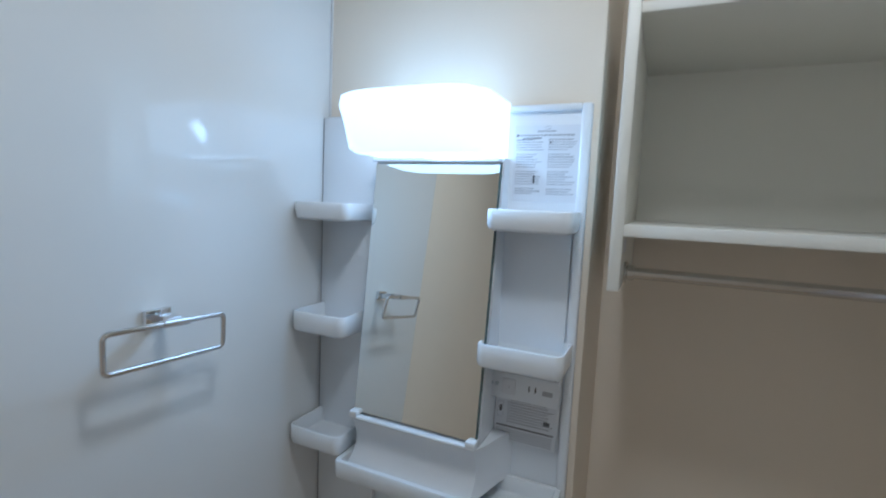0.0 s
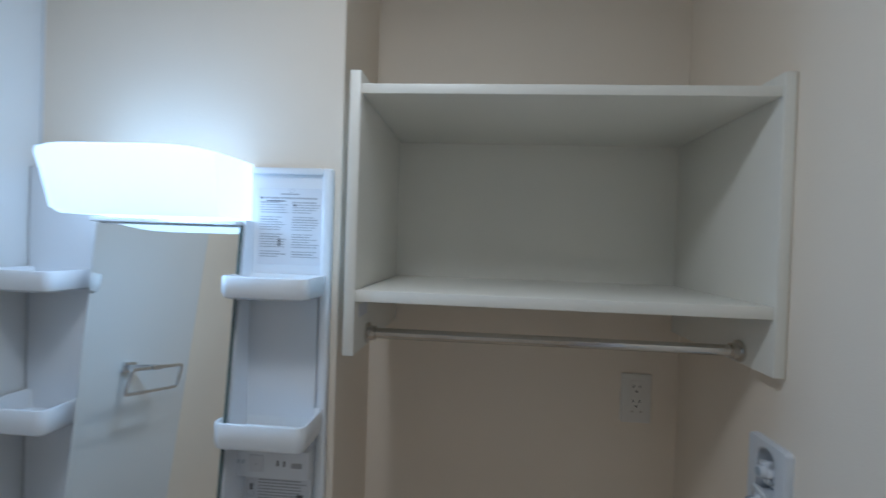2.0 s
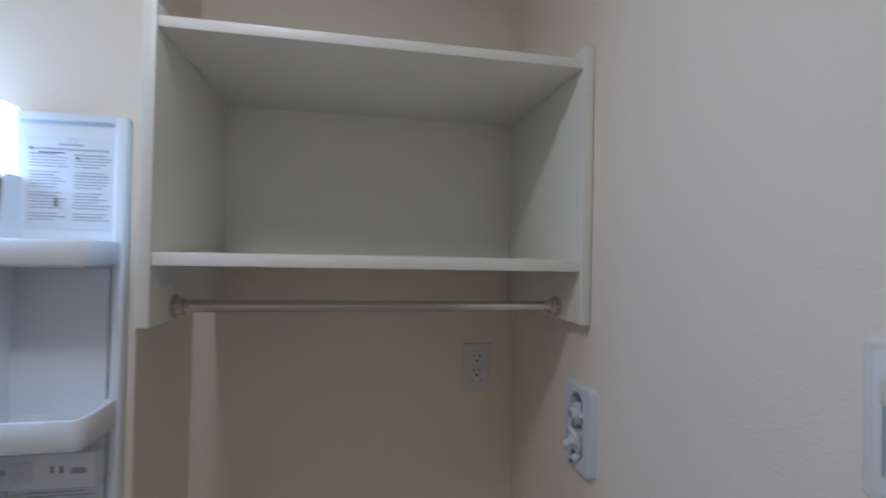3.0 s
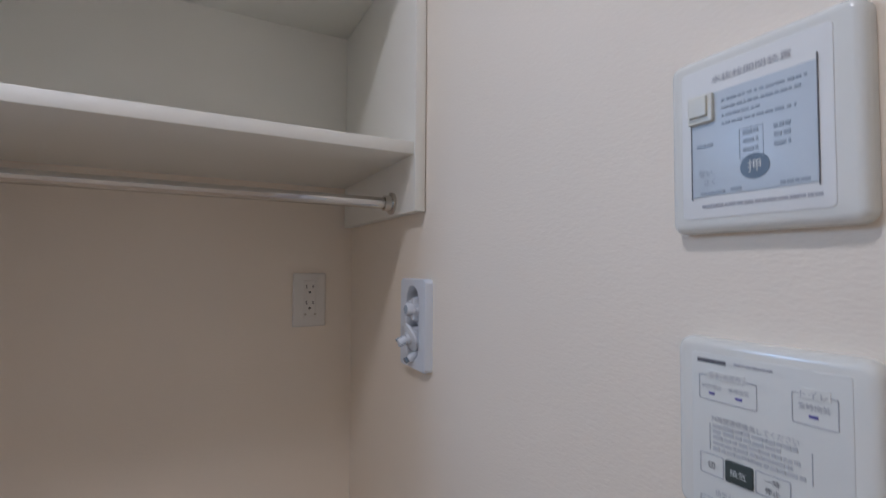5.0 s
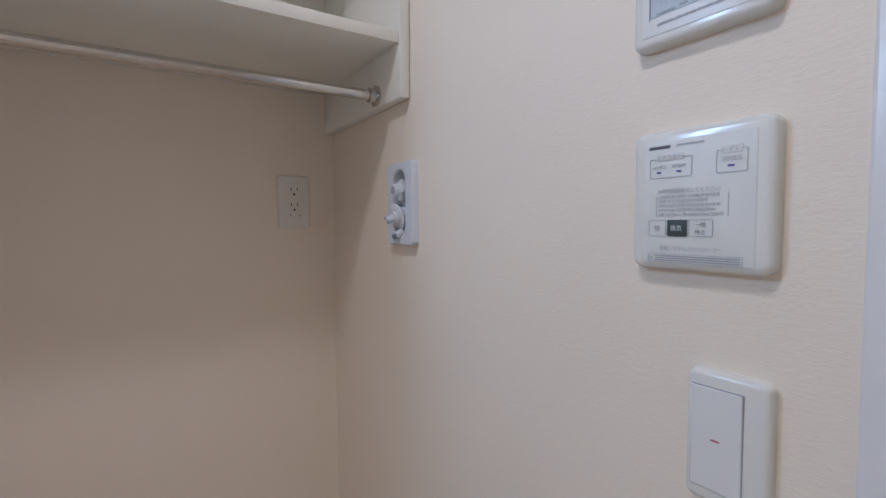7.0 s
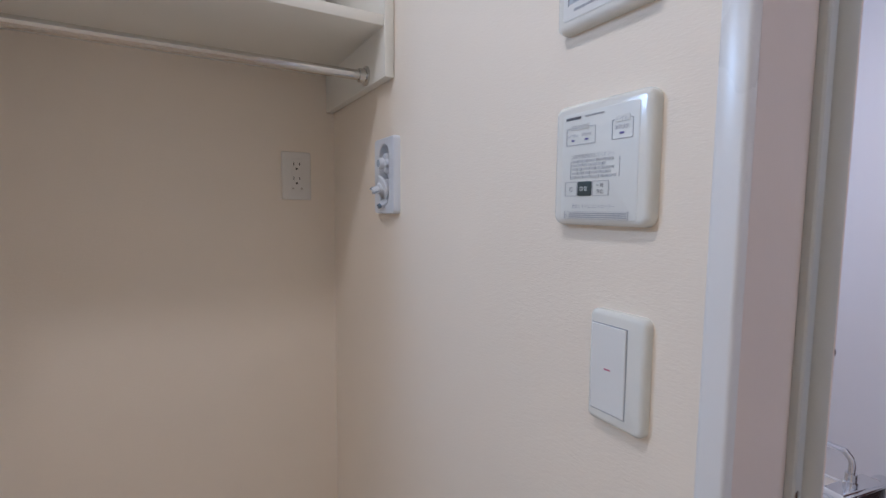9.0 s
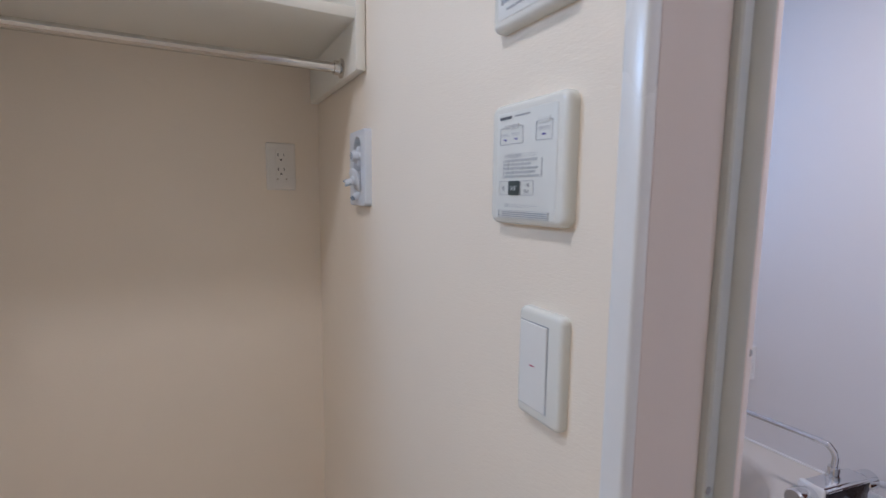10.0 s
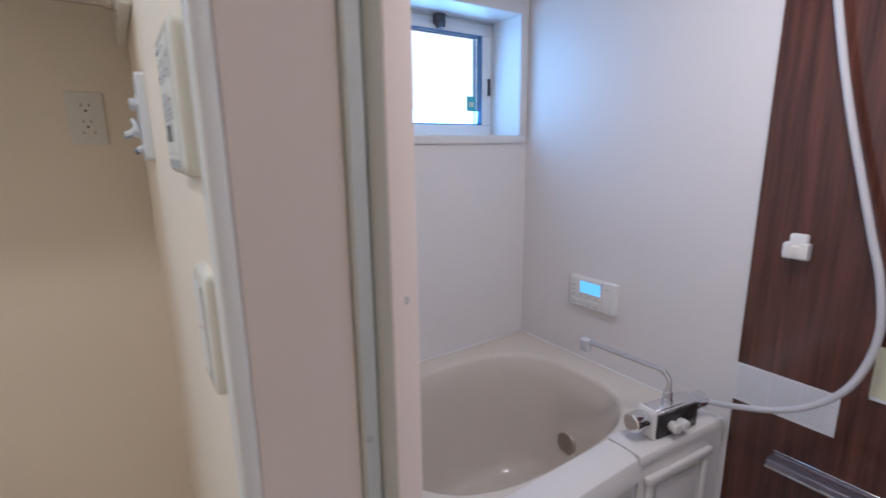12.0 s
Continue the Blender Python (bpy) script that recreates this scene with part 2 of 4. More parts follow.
def thing(name, label, category, m=None, group=""):
    ob = new(name)
    if m is not None:
        ob.matrix_world = m
    return tagged(ob, label, category, group)


def part(name, bm, mat, parent, label="", smooth=True):
    ob = new(name, finish(bm, name, mat, smooth))
    ob.parent = parent
    if "print" in name or name in ("heading", "bold_rule", "bold_mark", "heading_gap", "foot_print"):
        tagged(ob, kind="stuff")
    return tagged(ob, label) if label else ob


def single(name, bm, mat, label, category, kind="", smooth=True):
    return tagged(new(name, finish(bm, name, mat, smooth)), label, category, kind=kind)


def text_bm(words, size, x, y, z, align="LEFT", width=0.0):
    """Flat lettering as a mesh; width squeezes or stretches it to a length."""
    cu = bpy.data.curves.new("lettering", "FONT")
    cu.body, cu.size, cu.align_x = words, size, "LEFT"
    ob = bpy.data.objects.new("lettering", cu)
    scene.collection.objects.link(ob)
    dg = bpy.context.evaluated_depsgraph_get()
    me = bpy.data.meshes.new_from_object(ob.evaluated_get(dg))
    bm = bmesh.new()
    bm.from_mesh(me)
    bpy.data.meshes.remove(me)
    bpy.data.objects.remove(ob)
    bpy.data.curves.remove(cu)
    if not bm.verts:
        return bm
    lo, hi = min(v.co.x for v in bm.verts), max(v.co.x for v in bm.verts)
    f = width / (hi - lo) if width else 1.0
    off = {"LEFT": 0.0, "CENTER": -(hi - lo) * f / 2}[align]
    for v in bm.verts:
        v.co = Vector(((v.co.x - lo) * f + x + off, v.co.y + y, z))
    return bm


def bar_bm(x0, x1, y0, y1, z, thick=0.0002):
    return box_bm(x0, x1, y0, y1, z - 0.0003, z + thick)


def frame_bm(x0, x1, y0, y1, line, z, thick=0.0002):
    return merge(bar_bm(x0, x1, y0, y0 + line, z, thick), bar_bm(x0, x1, y1 - line, y1, z, thick),
                 bar_bm(x0, x0 + line, y0, y1, z, thick), bar_bm(x1 - line, x1, y0, y1, z, thick))


def round_frame_bm(x0, x1, y0, y1, line, z, r=0.0012):
    """A thin printed outline with rounded corners."""
    cx, cy, w, h = (x0 + x1) / 2, (y0 + y1) / 2, x1 - x0, y1 - y0
    outer = [(cx + x, cy + y) for x, y in round_rect(w, h, r, 4)]
    inner = [(cx + x, cy + y) for x, y in round_rect(w - 2 * line, h - 2 * line, r - line / 2, 4)]
    return loft_bm([[(x, y, zz) for x, y in ring] for ring, zz in ((outer, z - 0.0003), (outer, z + 0.0002), (inner, z + 0.0002), (inner, z - 0.0003))], False, False)


def scribble_bm(x0, x1, y, h, z, rng, gap=0.18):
    """A line of writing too small to read: short bars."""
    bars, x = [], x0
    while x < x1:
        w = rng.uniform(0.6, 2.6) * h
        bars.append(bar_bm(x, min(x + w, x1), y - h * rng.uniform(0.36, 0.5), y + h * rng.uniform(0.36, 0.5), z))
        x += w + h * rng.uniform(gap, gap * 2.5)
    return merge(*bars)


def structure(name, bm, mat, label, category, smooth=False):
    return single(name, bm, mat, label, category, "structure", smooth)


# ---- the large structure ----
LEFT, RIGHT, FRONT, NICHE, NICHE_X, REAR, TOP = -0.72, 0.60, 0.87, 1.135, -0.121, -1.0, 2.40
BX0, BX1, BY0, BY1, BTOP = 0.745, 1.91, -0.42, 1.22, 2.08
DOOR0, DOOR1, DOORTOP = -0.52, 0.147, 2.02

structure("floor", box_bm(LEFT - 0.1, 0.745, REAR - 0.1, NICHE + 0.1, -0.1, 0.0), FLOOR_M, "beige vinyl cushion floor of the washroom", "floor")
structure("ceiling", box_bm(LEFT - 0.1, 0.68, REAR - 0.1, NICHE + 0.1, TOP, TOP + 0.1), CEILING_M, "white papered washroom ceiling", "ceiling")
structure("wall_west_panel", box_bm(LEFT - 0.1, LEFT, 0.20, FRONT, 0.0, TOP), GLOSS_WALL, "glossy white panel wall beside the washstand", "wall")
structure("wall_west", box_bm(LEFT - 0.1, LEFT - 0.003, REAR, 0.20, 0.0, TOP), PAPER_WALL, "cream papered washroom wall", "wall")
structure("wall_north", box_bm(LEFT - 0.1, NICHE_X, FRONT, NICHE + 0.1, 0.0, TOP, 0.0015, 1), PAPER_WALL, "cream embossed wallpaper wall behind the washstand", "wall")
structure("wall_niche", box_bm(NICHE_X, RIGHT, NICHE, NICHE + 0.1, 0.0, TOP), PAPER_WALL, "cream papered back wall of the laundry niche", "wall")
structure("wall_east", merge(box_bm(RIGHT, 0.68, DOOR1 + 0.028, 0.757, 0.0, TOP), box_bm(RIGHT, 0.68, 0.805, NICHE + 0.1, 0.0, TOP), box_bm(RIGHT, 0.68, 0.757, 0.805, 0.0, 1.292), box_bm(RIGHT, 0.68, 0.757, 0.805, 1.406, TOP), box_bm(RIGHT, 0.68, REAR, DOOR0 - 0.024, 0.0, TOP), box_bm(RIGHT, 0.68, DOOR0 - 0.024, DOOR1 + 0.028, DOORTOP + 0.024, TOP)),
          PAPER_WALL, "cream embossed wallpaper wall with switches and bathroom doorway", "wall")
structure("wall_south", box_bm(LEFT - 0.1, 0.68, REAR - 0.1, REAR, 0.0, TOP), PAPER_WALL, "cream papered wall behind the viewer", "wall")
structure("corner_trim", box_bm(LEFT, LEFT + 0.006, FRONT - 0.003, FRONT, 0.0, TOP, 0.001, 1), TRIM_M, "thin white bead in the corner of the panel wall", "trim")

# bathroom shell
structure("bath_floor", box_bm(BX0, BX1, BY0, BY1, -0.1, -0.02), BATH_FLOOR_M, "grey bathroom floor", "floor")
structure("bath_ceiling", box_bm(BX0 - 0.02, BX1 + 0.1, BY0 - 0.1, BY1 + 0.2, BTOP, BTOP + 0.1), CEILING_M, "white bathroom ceiling", "ceiling")
structure("bath_wall_east", box_bm(BX1, BX1 + 0.1, BY0 - 0.1, BY1 + 0.2, -0.1, BTOP), BATH_WALL, "satin white bathroom wall panel", "wall")
structure("bath_wall_south", box_bm(BX0, BX1, BY0 - 0.1, BY0, -0.1, BTOP), BATH_WALL, "satin white bathroom wall panel", "wall")
structure("bath_wall_west", merge(box_bm(BX0 - 0.05, BX0, DOOR1 + 0.026, BY1, -0.1, BTOP), box_bm(BX0 - 0.05, BX0, BY0, DOOR0 - 0.026, -0.1, BTOP), box_bm(BX0 - 0.05, BX0, DOOR0 - 0.026, DOOR1 + 0.026, DOORTOP + 0.024, BTOP)),
          BATH_WALL, "satin white bathroom wall panel beside the doorway", "wall")
WX0, WX1, WZ0, WZ1, WY = 1.27, 1.866, 1.335, 1.775, BY1 + 0.16
structure("bath_wall_north", merge(box_bm(BX0 - 0.05, WX0, BY1, WY + 0.04, -0.1, BTOP), box_bm(WX1, BX1, BY1, WY + 0.04, -0.1, BTOP),
                                   box_bm(WX0, WX1, BY1, WY + 0.04, -0.1, WZ0), box_bm(WX0, WX1, BY1, WY + 0.04, WZ1, BTOP)), BATH_WALL, "satin white bathroom wall with a small window", "wall")

# doorway to the bathroom
door = tagged(new("door_frame"), "white painted casing and pale jamb of the bathroom doorway", "door frame", kind="structure")
for y0, y1 in ((DOOR1 + 0.006, DOOR1 + 0.028), (DOOR0 - 0.024, DOOR0)):
    part("casing", box_bm(0.592, 0.606, y0, y1, 0.0, DOORTOP + 0.024, 0.003, 3), TRIM_M, door, "glossy white casing edge")
    part("jamb", box_bm(0.606, 0.686, y0 + (0.0015 if y0 > 0 else 0), y1 - (0.0015 if y0 < 0 else 0), 0.0, DOORTOP, 0.001, 1), JAMB_M, door, "pale pinkish jamb board")
part("head", box_bm(0.592, 0.686, DOOR0, DOOR1 + 0.006, DOORTOP, DOORTOP + 0.024, 0.002, 2), TRIM_M, door)
alu = tagged(new("bath_door_frame"), "grey-white metal frame of the bathroom door with a rubber seal", "door frame", kind="structure")
for side, y in ((1, 0.0), (-1, DOOR0 + DOOR1)):
    def stile(profile):
        return loft_bm([[(px, y + side * py, z) for px, py in profile] for z in (0.0, DOORTOP)])
    part("seal", stile([(0.686, 0.173), (0.686, 0.149), (0.688, 0.1472), (0.700, 0.148), (0.702, 0.151), (0.702, 0.173)]), ALU, alu, "pale grey seal strip")
    # the stile's grey-green tone also carries the shade of the door groove
    part("outer_stile", stile([(0.702, 0.173), (0.702, 0.1515), (0.7035, 0.1475), (0.7105, 0.1390), (0.712, 0.1385), (0.712, 0.173)]), SEAL_M, alu, "metal stile, grey-green with the groove's shade in its colour")
    part("inner_stile", stile([(0.712, 0.173), (0.712, 0.1385), (0.7135, 0.1380), (0.743, 0.1500), (0.7445, 0.1520), (0.7445, 0.173)]), JAMB_M, alu, "pale pinkish inner stile")
    for x, z, d in ((0.728, 1.172, 0.1438), (0.691, 1.057, 0.1470), (0.728, 0.55, 0.1438), (0.728, 1.75, 0.1438)):
        part("screw", tube_bm([(x, y + side * (d - 0.0002), z), (x, y + side * (d + 0.004), z)], 0.0035, 10), STEEL, alu)

# ---- washroom things ----
def mirror_cabinet():
    v = thing("washstand_mirror_unit", "white plastic washstand mirror unit with trays and lit lamp", "mirror unit")
    part("back_panel", box_bm(LEFT + 0.002, -0.150, 0.858, 0.869, 0.80, 1.830, 0.003, 2), VANITY_M, v)
    part("side_lip", box_bm(-0.150, -0.1325, 0.850, 0.869, 0.80, 1.834, 0.004, 3), VANITY_M, v)
    part("top_lip", box_bm(-0.284, -0.150, 0.850, 0.869, 1.822, 1.834, 0.003, 2), VANITY_M, v)
    part("left_panel", box_bm(LEFT + 0.0032, -0.560, 0.847, 0.860, 0.80, 1.826, 0.002, 2), VANITY_M, v)
    # grey strip painted as the shade in the gap beside the wall
    part("left_gap_shade", box_bm(LEFT + 0.0003, LEFT + 0.0028, 0.850, 0.869, 0.80, 1.826), GAP_GREY, v, "thin grey strip standing for the shaded gap", False)
    # the mirror leans forward at the foot
    tl, tr, bl, br = (-0.551, 0.815, 1.724), (-0.284, 0.815, 1.724), (-0.551, 0.757, 1.212), (-0.284, 0.757, 1.212)
    def slab(d0, d1, grow):
        a = [Vector(p) for p in (tl, tr, br, bl)]
        up, side = (a[0] - a[3]).normalized(), Vector((1, 0, 0))
        n = side.cross(up).normalized()
        c = sum(a, Vector()) / 4
        a = [p + grow * (math.copysign(1, (p - c).dot(side)) * side + math.copysign(1, (p - c).dot(up)) * up) for p in a]
        return loft_bm([[p + n * d0 for p in a], [p + n * d1 for p in a]])
    part("mirror", slab(-0.004, 0.0, 0.0), MIRROR_M, v, "tilted frameless mirror", False)
    part("mirror_edge", slab(-0.009, -0.0042, 0.0018), MIRROR_EDGE, v, "dark grey mirror edge", False)
    part("mirror_housing", loft_bm([[(-0.556, 0.859, 1.20), (-0.279, 0.859, 1.20), (-0.279, 0.859, 1.735), (-0.556, 0.859, 1.735)],
                                    [(-0.556, 0.7685, 1.20), (-0.279, 0.7685, 1.20), (-0.279, 0.827, 1.735), (-0.556, 0.827, 1.735)]]), VANITY_M, v, "", False)
    part("mirror_rail", box_bm(-0.553, -0.282, 0.800, 0.826, 1.7245, 1.733, 0.002, 1), VANITY_M, v)
    for x0, x1 in ((-0.556, -0.538), (-0.300, -0.279)):
        part("mirror_clip", box_bm(x0, x1, 0.744, 0.772, 1.203, 1.216, 0.003, 2), TRAY_M, v)
    part("mirror_ledge", box_bm(-0.556, -0.279, 0.744, 0.860, 1.200, 1.2065, 0.002, 1), TRAY_M, v)
    # lamp shade with a bowed front and ends that draw in towards the foot
    loops = []
    for z, draw in ((1.736, 0.020), (1.745, 0.012), (1.790, 0.006), (1.826, 0.0), (1.835, 0.001), (1.839, 0.008)):
        x0, x1, y1 = -0.590 + draw * 1.5, -0.2845, 0.857
        loop = [(x1, y1, z), (x0 + 0.01, y1, z)]
        for k in range(13):
            t = k / 12
            x = x0 + (x1 - x0) * t
            bow = 1 - abs(2 * t - 1) ** 6
            loop.append((x, 0.735 + draw - 0.045 * bow, z + (0.004 * bow if z > 1.82 else -0.002 * bow)))
        loops.append(loop[::-1])
    shade = part("lamp_shade", loft_bm(loops), LAMP_SHADE, v, "lit opal lamp shade")
    shade.visible_shadow = False
    # one-piece moulding under the mirror: a hollow slope that sweeps back into the columns at both ends
    hollow = ((1.2000, 0.110), (1.1850, 0.100), (1.1550, 0.088), (1.1300, 0.090), (1.1120, 0.106), (1.1050, 0.120))
    rows = []
    for k in range(25):
        x = -0.586 + 0.345 * k / 24
        f = min(1.0, max(0.0, (x + 0.586) / 0.034), max(0.0, (-0.241 - x) / 0.044))
        f = f * f * (3 - 2 * f)
        rows.append([(x, 0.858 - f * d, z) for z, d in hollow] + [(x, 0.8585, 1.1050), (x, 0.8585, 1.2000)])
    part("lower_slope", loft_bm(rows), VANITY_M, v)
    # open trays: two beside the wall, two in the right-hand column
    def tray(x0, x1, y0, y1, z0, z1, r=0.016, wall=0.006):
        cx, cy = (x0 + x1) / 2, (y0 + y1) / 2
        w, d = x1 - x0, y1 - y0
        def loop(g, z, rr):
            return [(cx + x, cy + y, z) for x, y in round_rect(w - 2 * g, d - 2 * g, max(rr - g, 0.002))]
        return loft_bm([loop(0.010, z0, r), loop(0.003, z0 + 0.004, r), loop(0.0, z0 + 0.012, r), loop(0.0, z1 - 0.002, r), loop(0.0015, z1, r), loop(wall - 0.0015, z1, r), loop(wall, z1 - 0.002, r), loop(wall + 0.002, z0 + 0.011, r), loop(wall + 0.008, z0 + 0.008, r)])
    part("tray", tray(LEFT + 0.007, -0.572, 0.744, 0.857, 1.600, 1.637), TRAY_M, v, "milky white tray")
    part("tray", tray(LEFT + 0.007, -0.576, 0.742, 0.857, 1.358, 1.404), TRAY_M, v, "milky white tray")
    part("tray", tray(-0.288, -0.138, 0.758, 0.857, 1.602, 1.640), TRAY_M, v, "milky white tray")
    part("tray", tray(-0.293, -0.136, 0.756, 0.857, 1.352, 1.398), TRAY_M, v, "milky white tray")
    part("tray", tray(LEFT + 0.007, -0.578, 0.738, 0.857, 1.106, 1.150), TRAY_M, v, "milky white tray")
    part("bottom_ledge", tray(-0.578, -0.138, 0.724, 0.857, 1.072, 1.112, 0.012, 0.012), TRAY_M, v, "long milky white bottom ledge")
    # raised column panel behind the right trays
    part("column_panel", box_bm(-0.282, -0.152, 0.850, 0.8585, 1.21, 1.60, 0.003, 2), VANITY_M, v)
    # sockets under the lower tray
    box = part("socket_strip", box_bm(-0.292, -0.150, 0.822, 0.858, 1.278, 1.330, 0.004, 2), VANITY_M, v)
    for x in (-0.279, -0.269):
        part("push_switch", box_bm(x - 0.0035, x + 0.0035, 0.8200, 0.823, 1.303, 1.310, 0.001, 1), LABEL_BLUE, box)
    part("cover", box_bm(-0.258, -0.232, 0.8195, 0.823, 1.290, 1.320, 0.001, 1), PAPER_M, box)
    part("cover_mark", box_bm(-0.2445, -0.2435, 0.8188, 0.8197, 1.303, 1.307), INK_SOFT, box, "", False)
    for x in (-0.206, -0.194):
        part("slot", box_bm(x - 0.0012, x + 0.0012, 0.8212, 0.824, 1.302, 1.312), BLACK_HOLE, box, "", False)
    part("rating_print", merge(bar_bm(-0.181, -0.162, 1.300, 1.309, 0.0)), INK_SOFT, box, "", False).matrix_world = on_back(0, 0, 0.8218)
    # instruction papers
    rng = random.Random(3)
    def paper(w, h, name):
        return part(name, box_bm(-w / 2, w / 2, -h / 2, h / 2, 0, 0.0005), PAPER_M, v, "white paper printed with small instructions", False)
    up = paper(0.122, 0.140, "upper_instruction_sheet")
    up.matrix_world = on_back(-0.211, 1.727, 0.8578)
    lines = [bar_bm(-0.018, 0.016, 0.058, 0.0605, 0.0006), frame_bm(-0.004, 0.006, 0.0625, 0.069, 0.0005, 0.0006), scribble_bm(-0.055, 0.05, 0.052, 0.0036, 0.0006, rng)]
    for x0, x1 in ((-0.056, -0.004), (0.004, 0.056)):
        y = 0.044
        for k in range(20):
            if k % 6 == 5:
                y -= 0.004
            lines.append(scribble_bm(x0, x1 - rng.uniform(0, 0.02), y, 0.0021 if k % 6 else 0.0030, 0.0006, rng))
            y -= 0.0046
    part("small_print", merge(*lines), INK_SOFT, up, "", False)
    part("heading", merge(bar_bm(-0.057, -0.053, 0.050, 0.054, 0.0007), bar_bm(-0.045, -0.010, 0.0455, 0.0475, 0.0007), bar_bm(0.006, 0.010, 0.037, 0.041, 0.0007), bar_bm(-0.022, -0.018, -0.036, -0.022, 0.0007)), INK, up, "", False)
    low = paper(0.122, 0.092, "lower_instruction_sheet")
    low.matrix_world = on_back(-0.217, 1.228, 0.8495)
    lines, y = [], 0.040
    for k in range(9):
        lines.append(scribble_bm(-0.036, 0.054 - rng.uniform(0, 0.015), y, 0.0026, 0.0006, rng))
        y -= 0.0056
    lines.append(frame_bm(-0.056, -0.044, 0.002, 0.034, 0.0005, 0.0006))
    for k in range(5):
        lines.append(scribble_bm(-0.056, 0.054, -0.022 - 0.0045 * k, 0.002, 0.0006, rng))
    part("small_print", merge(*lines), INK_SOFT, low, "", False)
    part("bold_rule", merge(bar_bm(-0.057, 0.056, -0.0165, -0.0135, 0.0007), bar_bm(-0.052, -0.047, 0.014, 0.026, 0.0007), bar_bm(0.036, 0.048, 0.002, 0.010, 0.0007)), INK, low, "", False)
    return v


mirror_cabinet()


def towel_ring():
    t = thing("towel_ring", "chrome rectangular towel ring on the glossy panel wall", "towel ring")
    x, s = LEFT, 0.068
    part("wall_plate", box_bm(x, x + 0.010, 0.430, 0.472, 1.437, 1.462, 0.002, 2), CHROME, t)
    part("arm", loft_bm([[(x + d, yy, zz) for yy, zz in ((y - 0.010, z - 0.007), (y + 0.010, z - 0.007), (y + 0.010, z + 0.007), (y - 0.010, z + 0.007))] for d, y, z in ((0.008, 0.451, 1.449), (0.030, 0.449, 1.450), (s - 0.004, 0.440, 1.452))]), CHROME, t)
    part("sleeve", tube_bm([(x + s, 0.418, 1.4535), (x + s, 0.458, 1.4515)], 0.0066, 14), CHROME, t)
    lean = 0.042
    w = [(x + s - 0.10 * (0.0285 - b), 0.4285 + a + 0.05 * (0.0285 - b), 1.4245 + b - lean * a) for a, b in round_rect(0.186, 0.057, 0.009, 5)]
    part("ring", tube_bm(w + [w[0]], 0.0044, 12, False), CHROME, t)
    return t


towel_ring()


def laundry_cabinet():
    c = thing("laundry_shelf_cabinet", "white melamine open shelf cabinet above the laundry niche", "cabinet")
    y0, y1 = 0.760, NICHE
    part("side_panel", box_bm(-0.078, -0.060, y0, y1, 1.520, 1.978, 0.001, 2), MELAMINE, c)
    part("side_panel", box_bm(0.581, 0.5985, y0, y1, 1.520, 1.978, 0.001, 2), MELAMINE, c)
    part("top_board", box_bm(-0.060, 0.581, y0 + 0.004, y1, 1.942, 1.958, 0.001, 2), MELAMINE, c)
    part("shelf_board", box_bm(-0.060, 0.581, y0 + 0.004, y1, 1.607, 1.626, 0.001, 2), MELAMINE, c)
    part("back_board", box_bm(-0.060, 0.581, y1 - 0.006, y1, 1.626, 1.942), MELAMINE, c, "", False)
    part("sticker", box_bm(-0.0597, -0.0592, 0.785, 0.845, 1.578, 1.600), PAPER_M, c, "small white label", False)
    return c


laundry_cabinet()


def hanger_rail():
    r = thing("hanger_rail", "brushed steel hanger rail under the white shelf", "hanger rail")
    y, z = 0.850, 1.541
    part("pipe", tube_bm([(-0.058, y, z), (0.579, y, z)], 0.0095, 24), STEEL, r)
    for x, d in ((-0.0598, 1), (0.5808, -1)):
        part("flange", tube_bm([(x, y, z), (x + d * 0.004, y, z), (x + d * 0.006, y, z), (x + d * 0.016, y, z)], [0.0185, 0.0185, 0.0135, 0.0130], 20), STEEL, r)
    return r


hanger_rail()


def wall_socket():
    s = thing("wall_socket", "cream double wall socket on the niche wall", "wall socket", on_back(0.5065, 1.364, NICHE))
    part("cover_plate", plate_bm(0.068, 0.113, 0.007, 0.004, 0.003), SOCKET_M, s)
    insert = part("socket_insert", box_bm(-0.0125, 0.0125, -0.038, 0.041, 0.004, 0.0082, 0.0008, 1), SOCKET_M, s)
    slots, holes = [], []
    for cy in (0.024, -0.010):
        for x, h in ((-0.0068, 0.0075), (0.0068, 0.0065)):
            slots.append(bar_bm(x - 0.0009, x + 0.0009, cy - h / 2 + 0.004, cy + h / 2 + 0.004, 0.0083))
        holes.append(shifted(plate_bm(0.0046, 0.005, 0.0004, 0.0022, 0.0002), Matrix.Translation((0, cy - 0.0075, 0.0081))))
    for piece in slots:
        part("slot", piece, BLACK_HOLE, insert, "", False)
    for piece in holes:
        part("earth_hole", piece, BLACK_HOLE, insert)
    for x in (-0.009, 0.011):
        part("earth_terminal", tube_bm([(x, -0.030, 0.008), (x, -0.030, 0.0090)], 0.0024, 10), INLET_M, insert)
    return s


wall_socket()


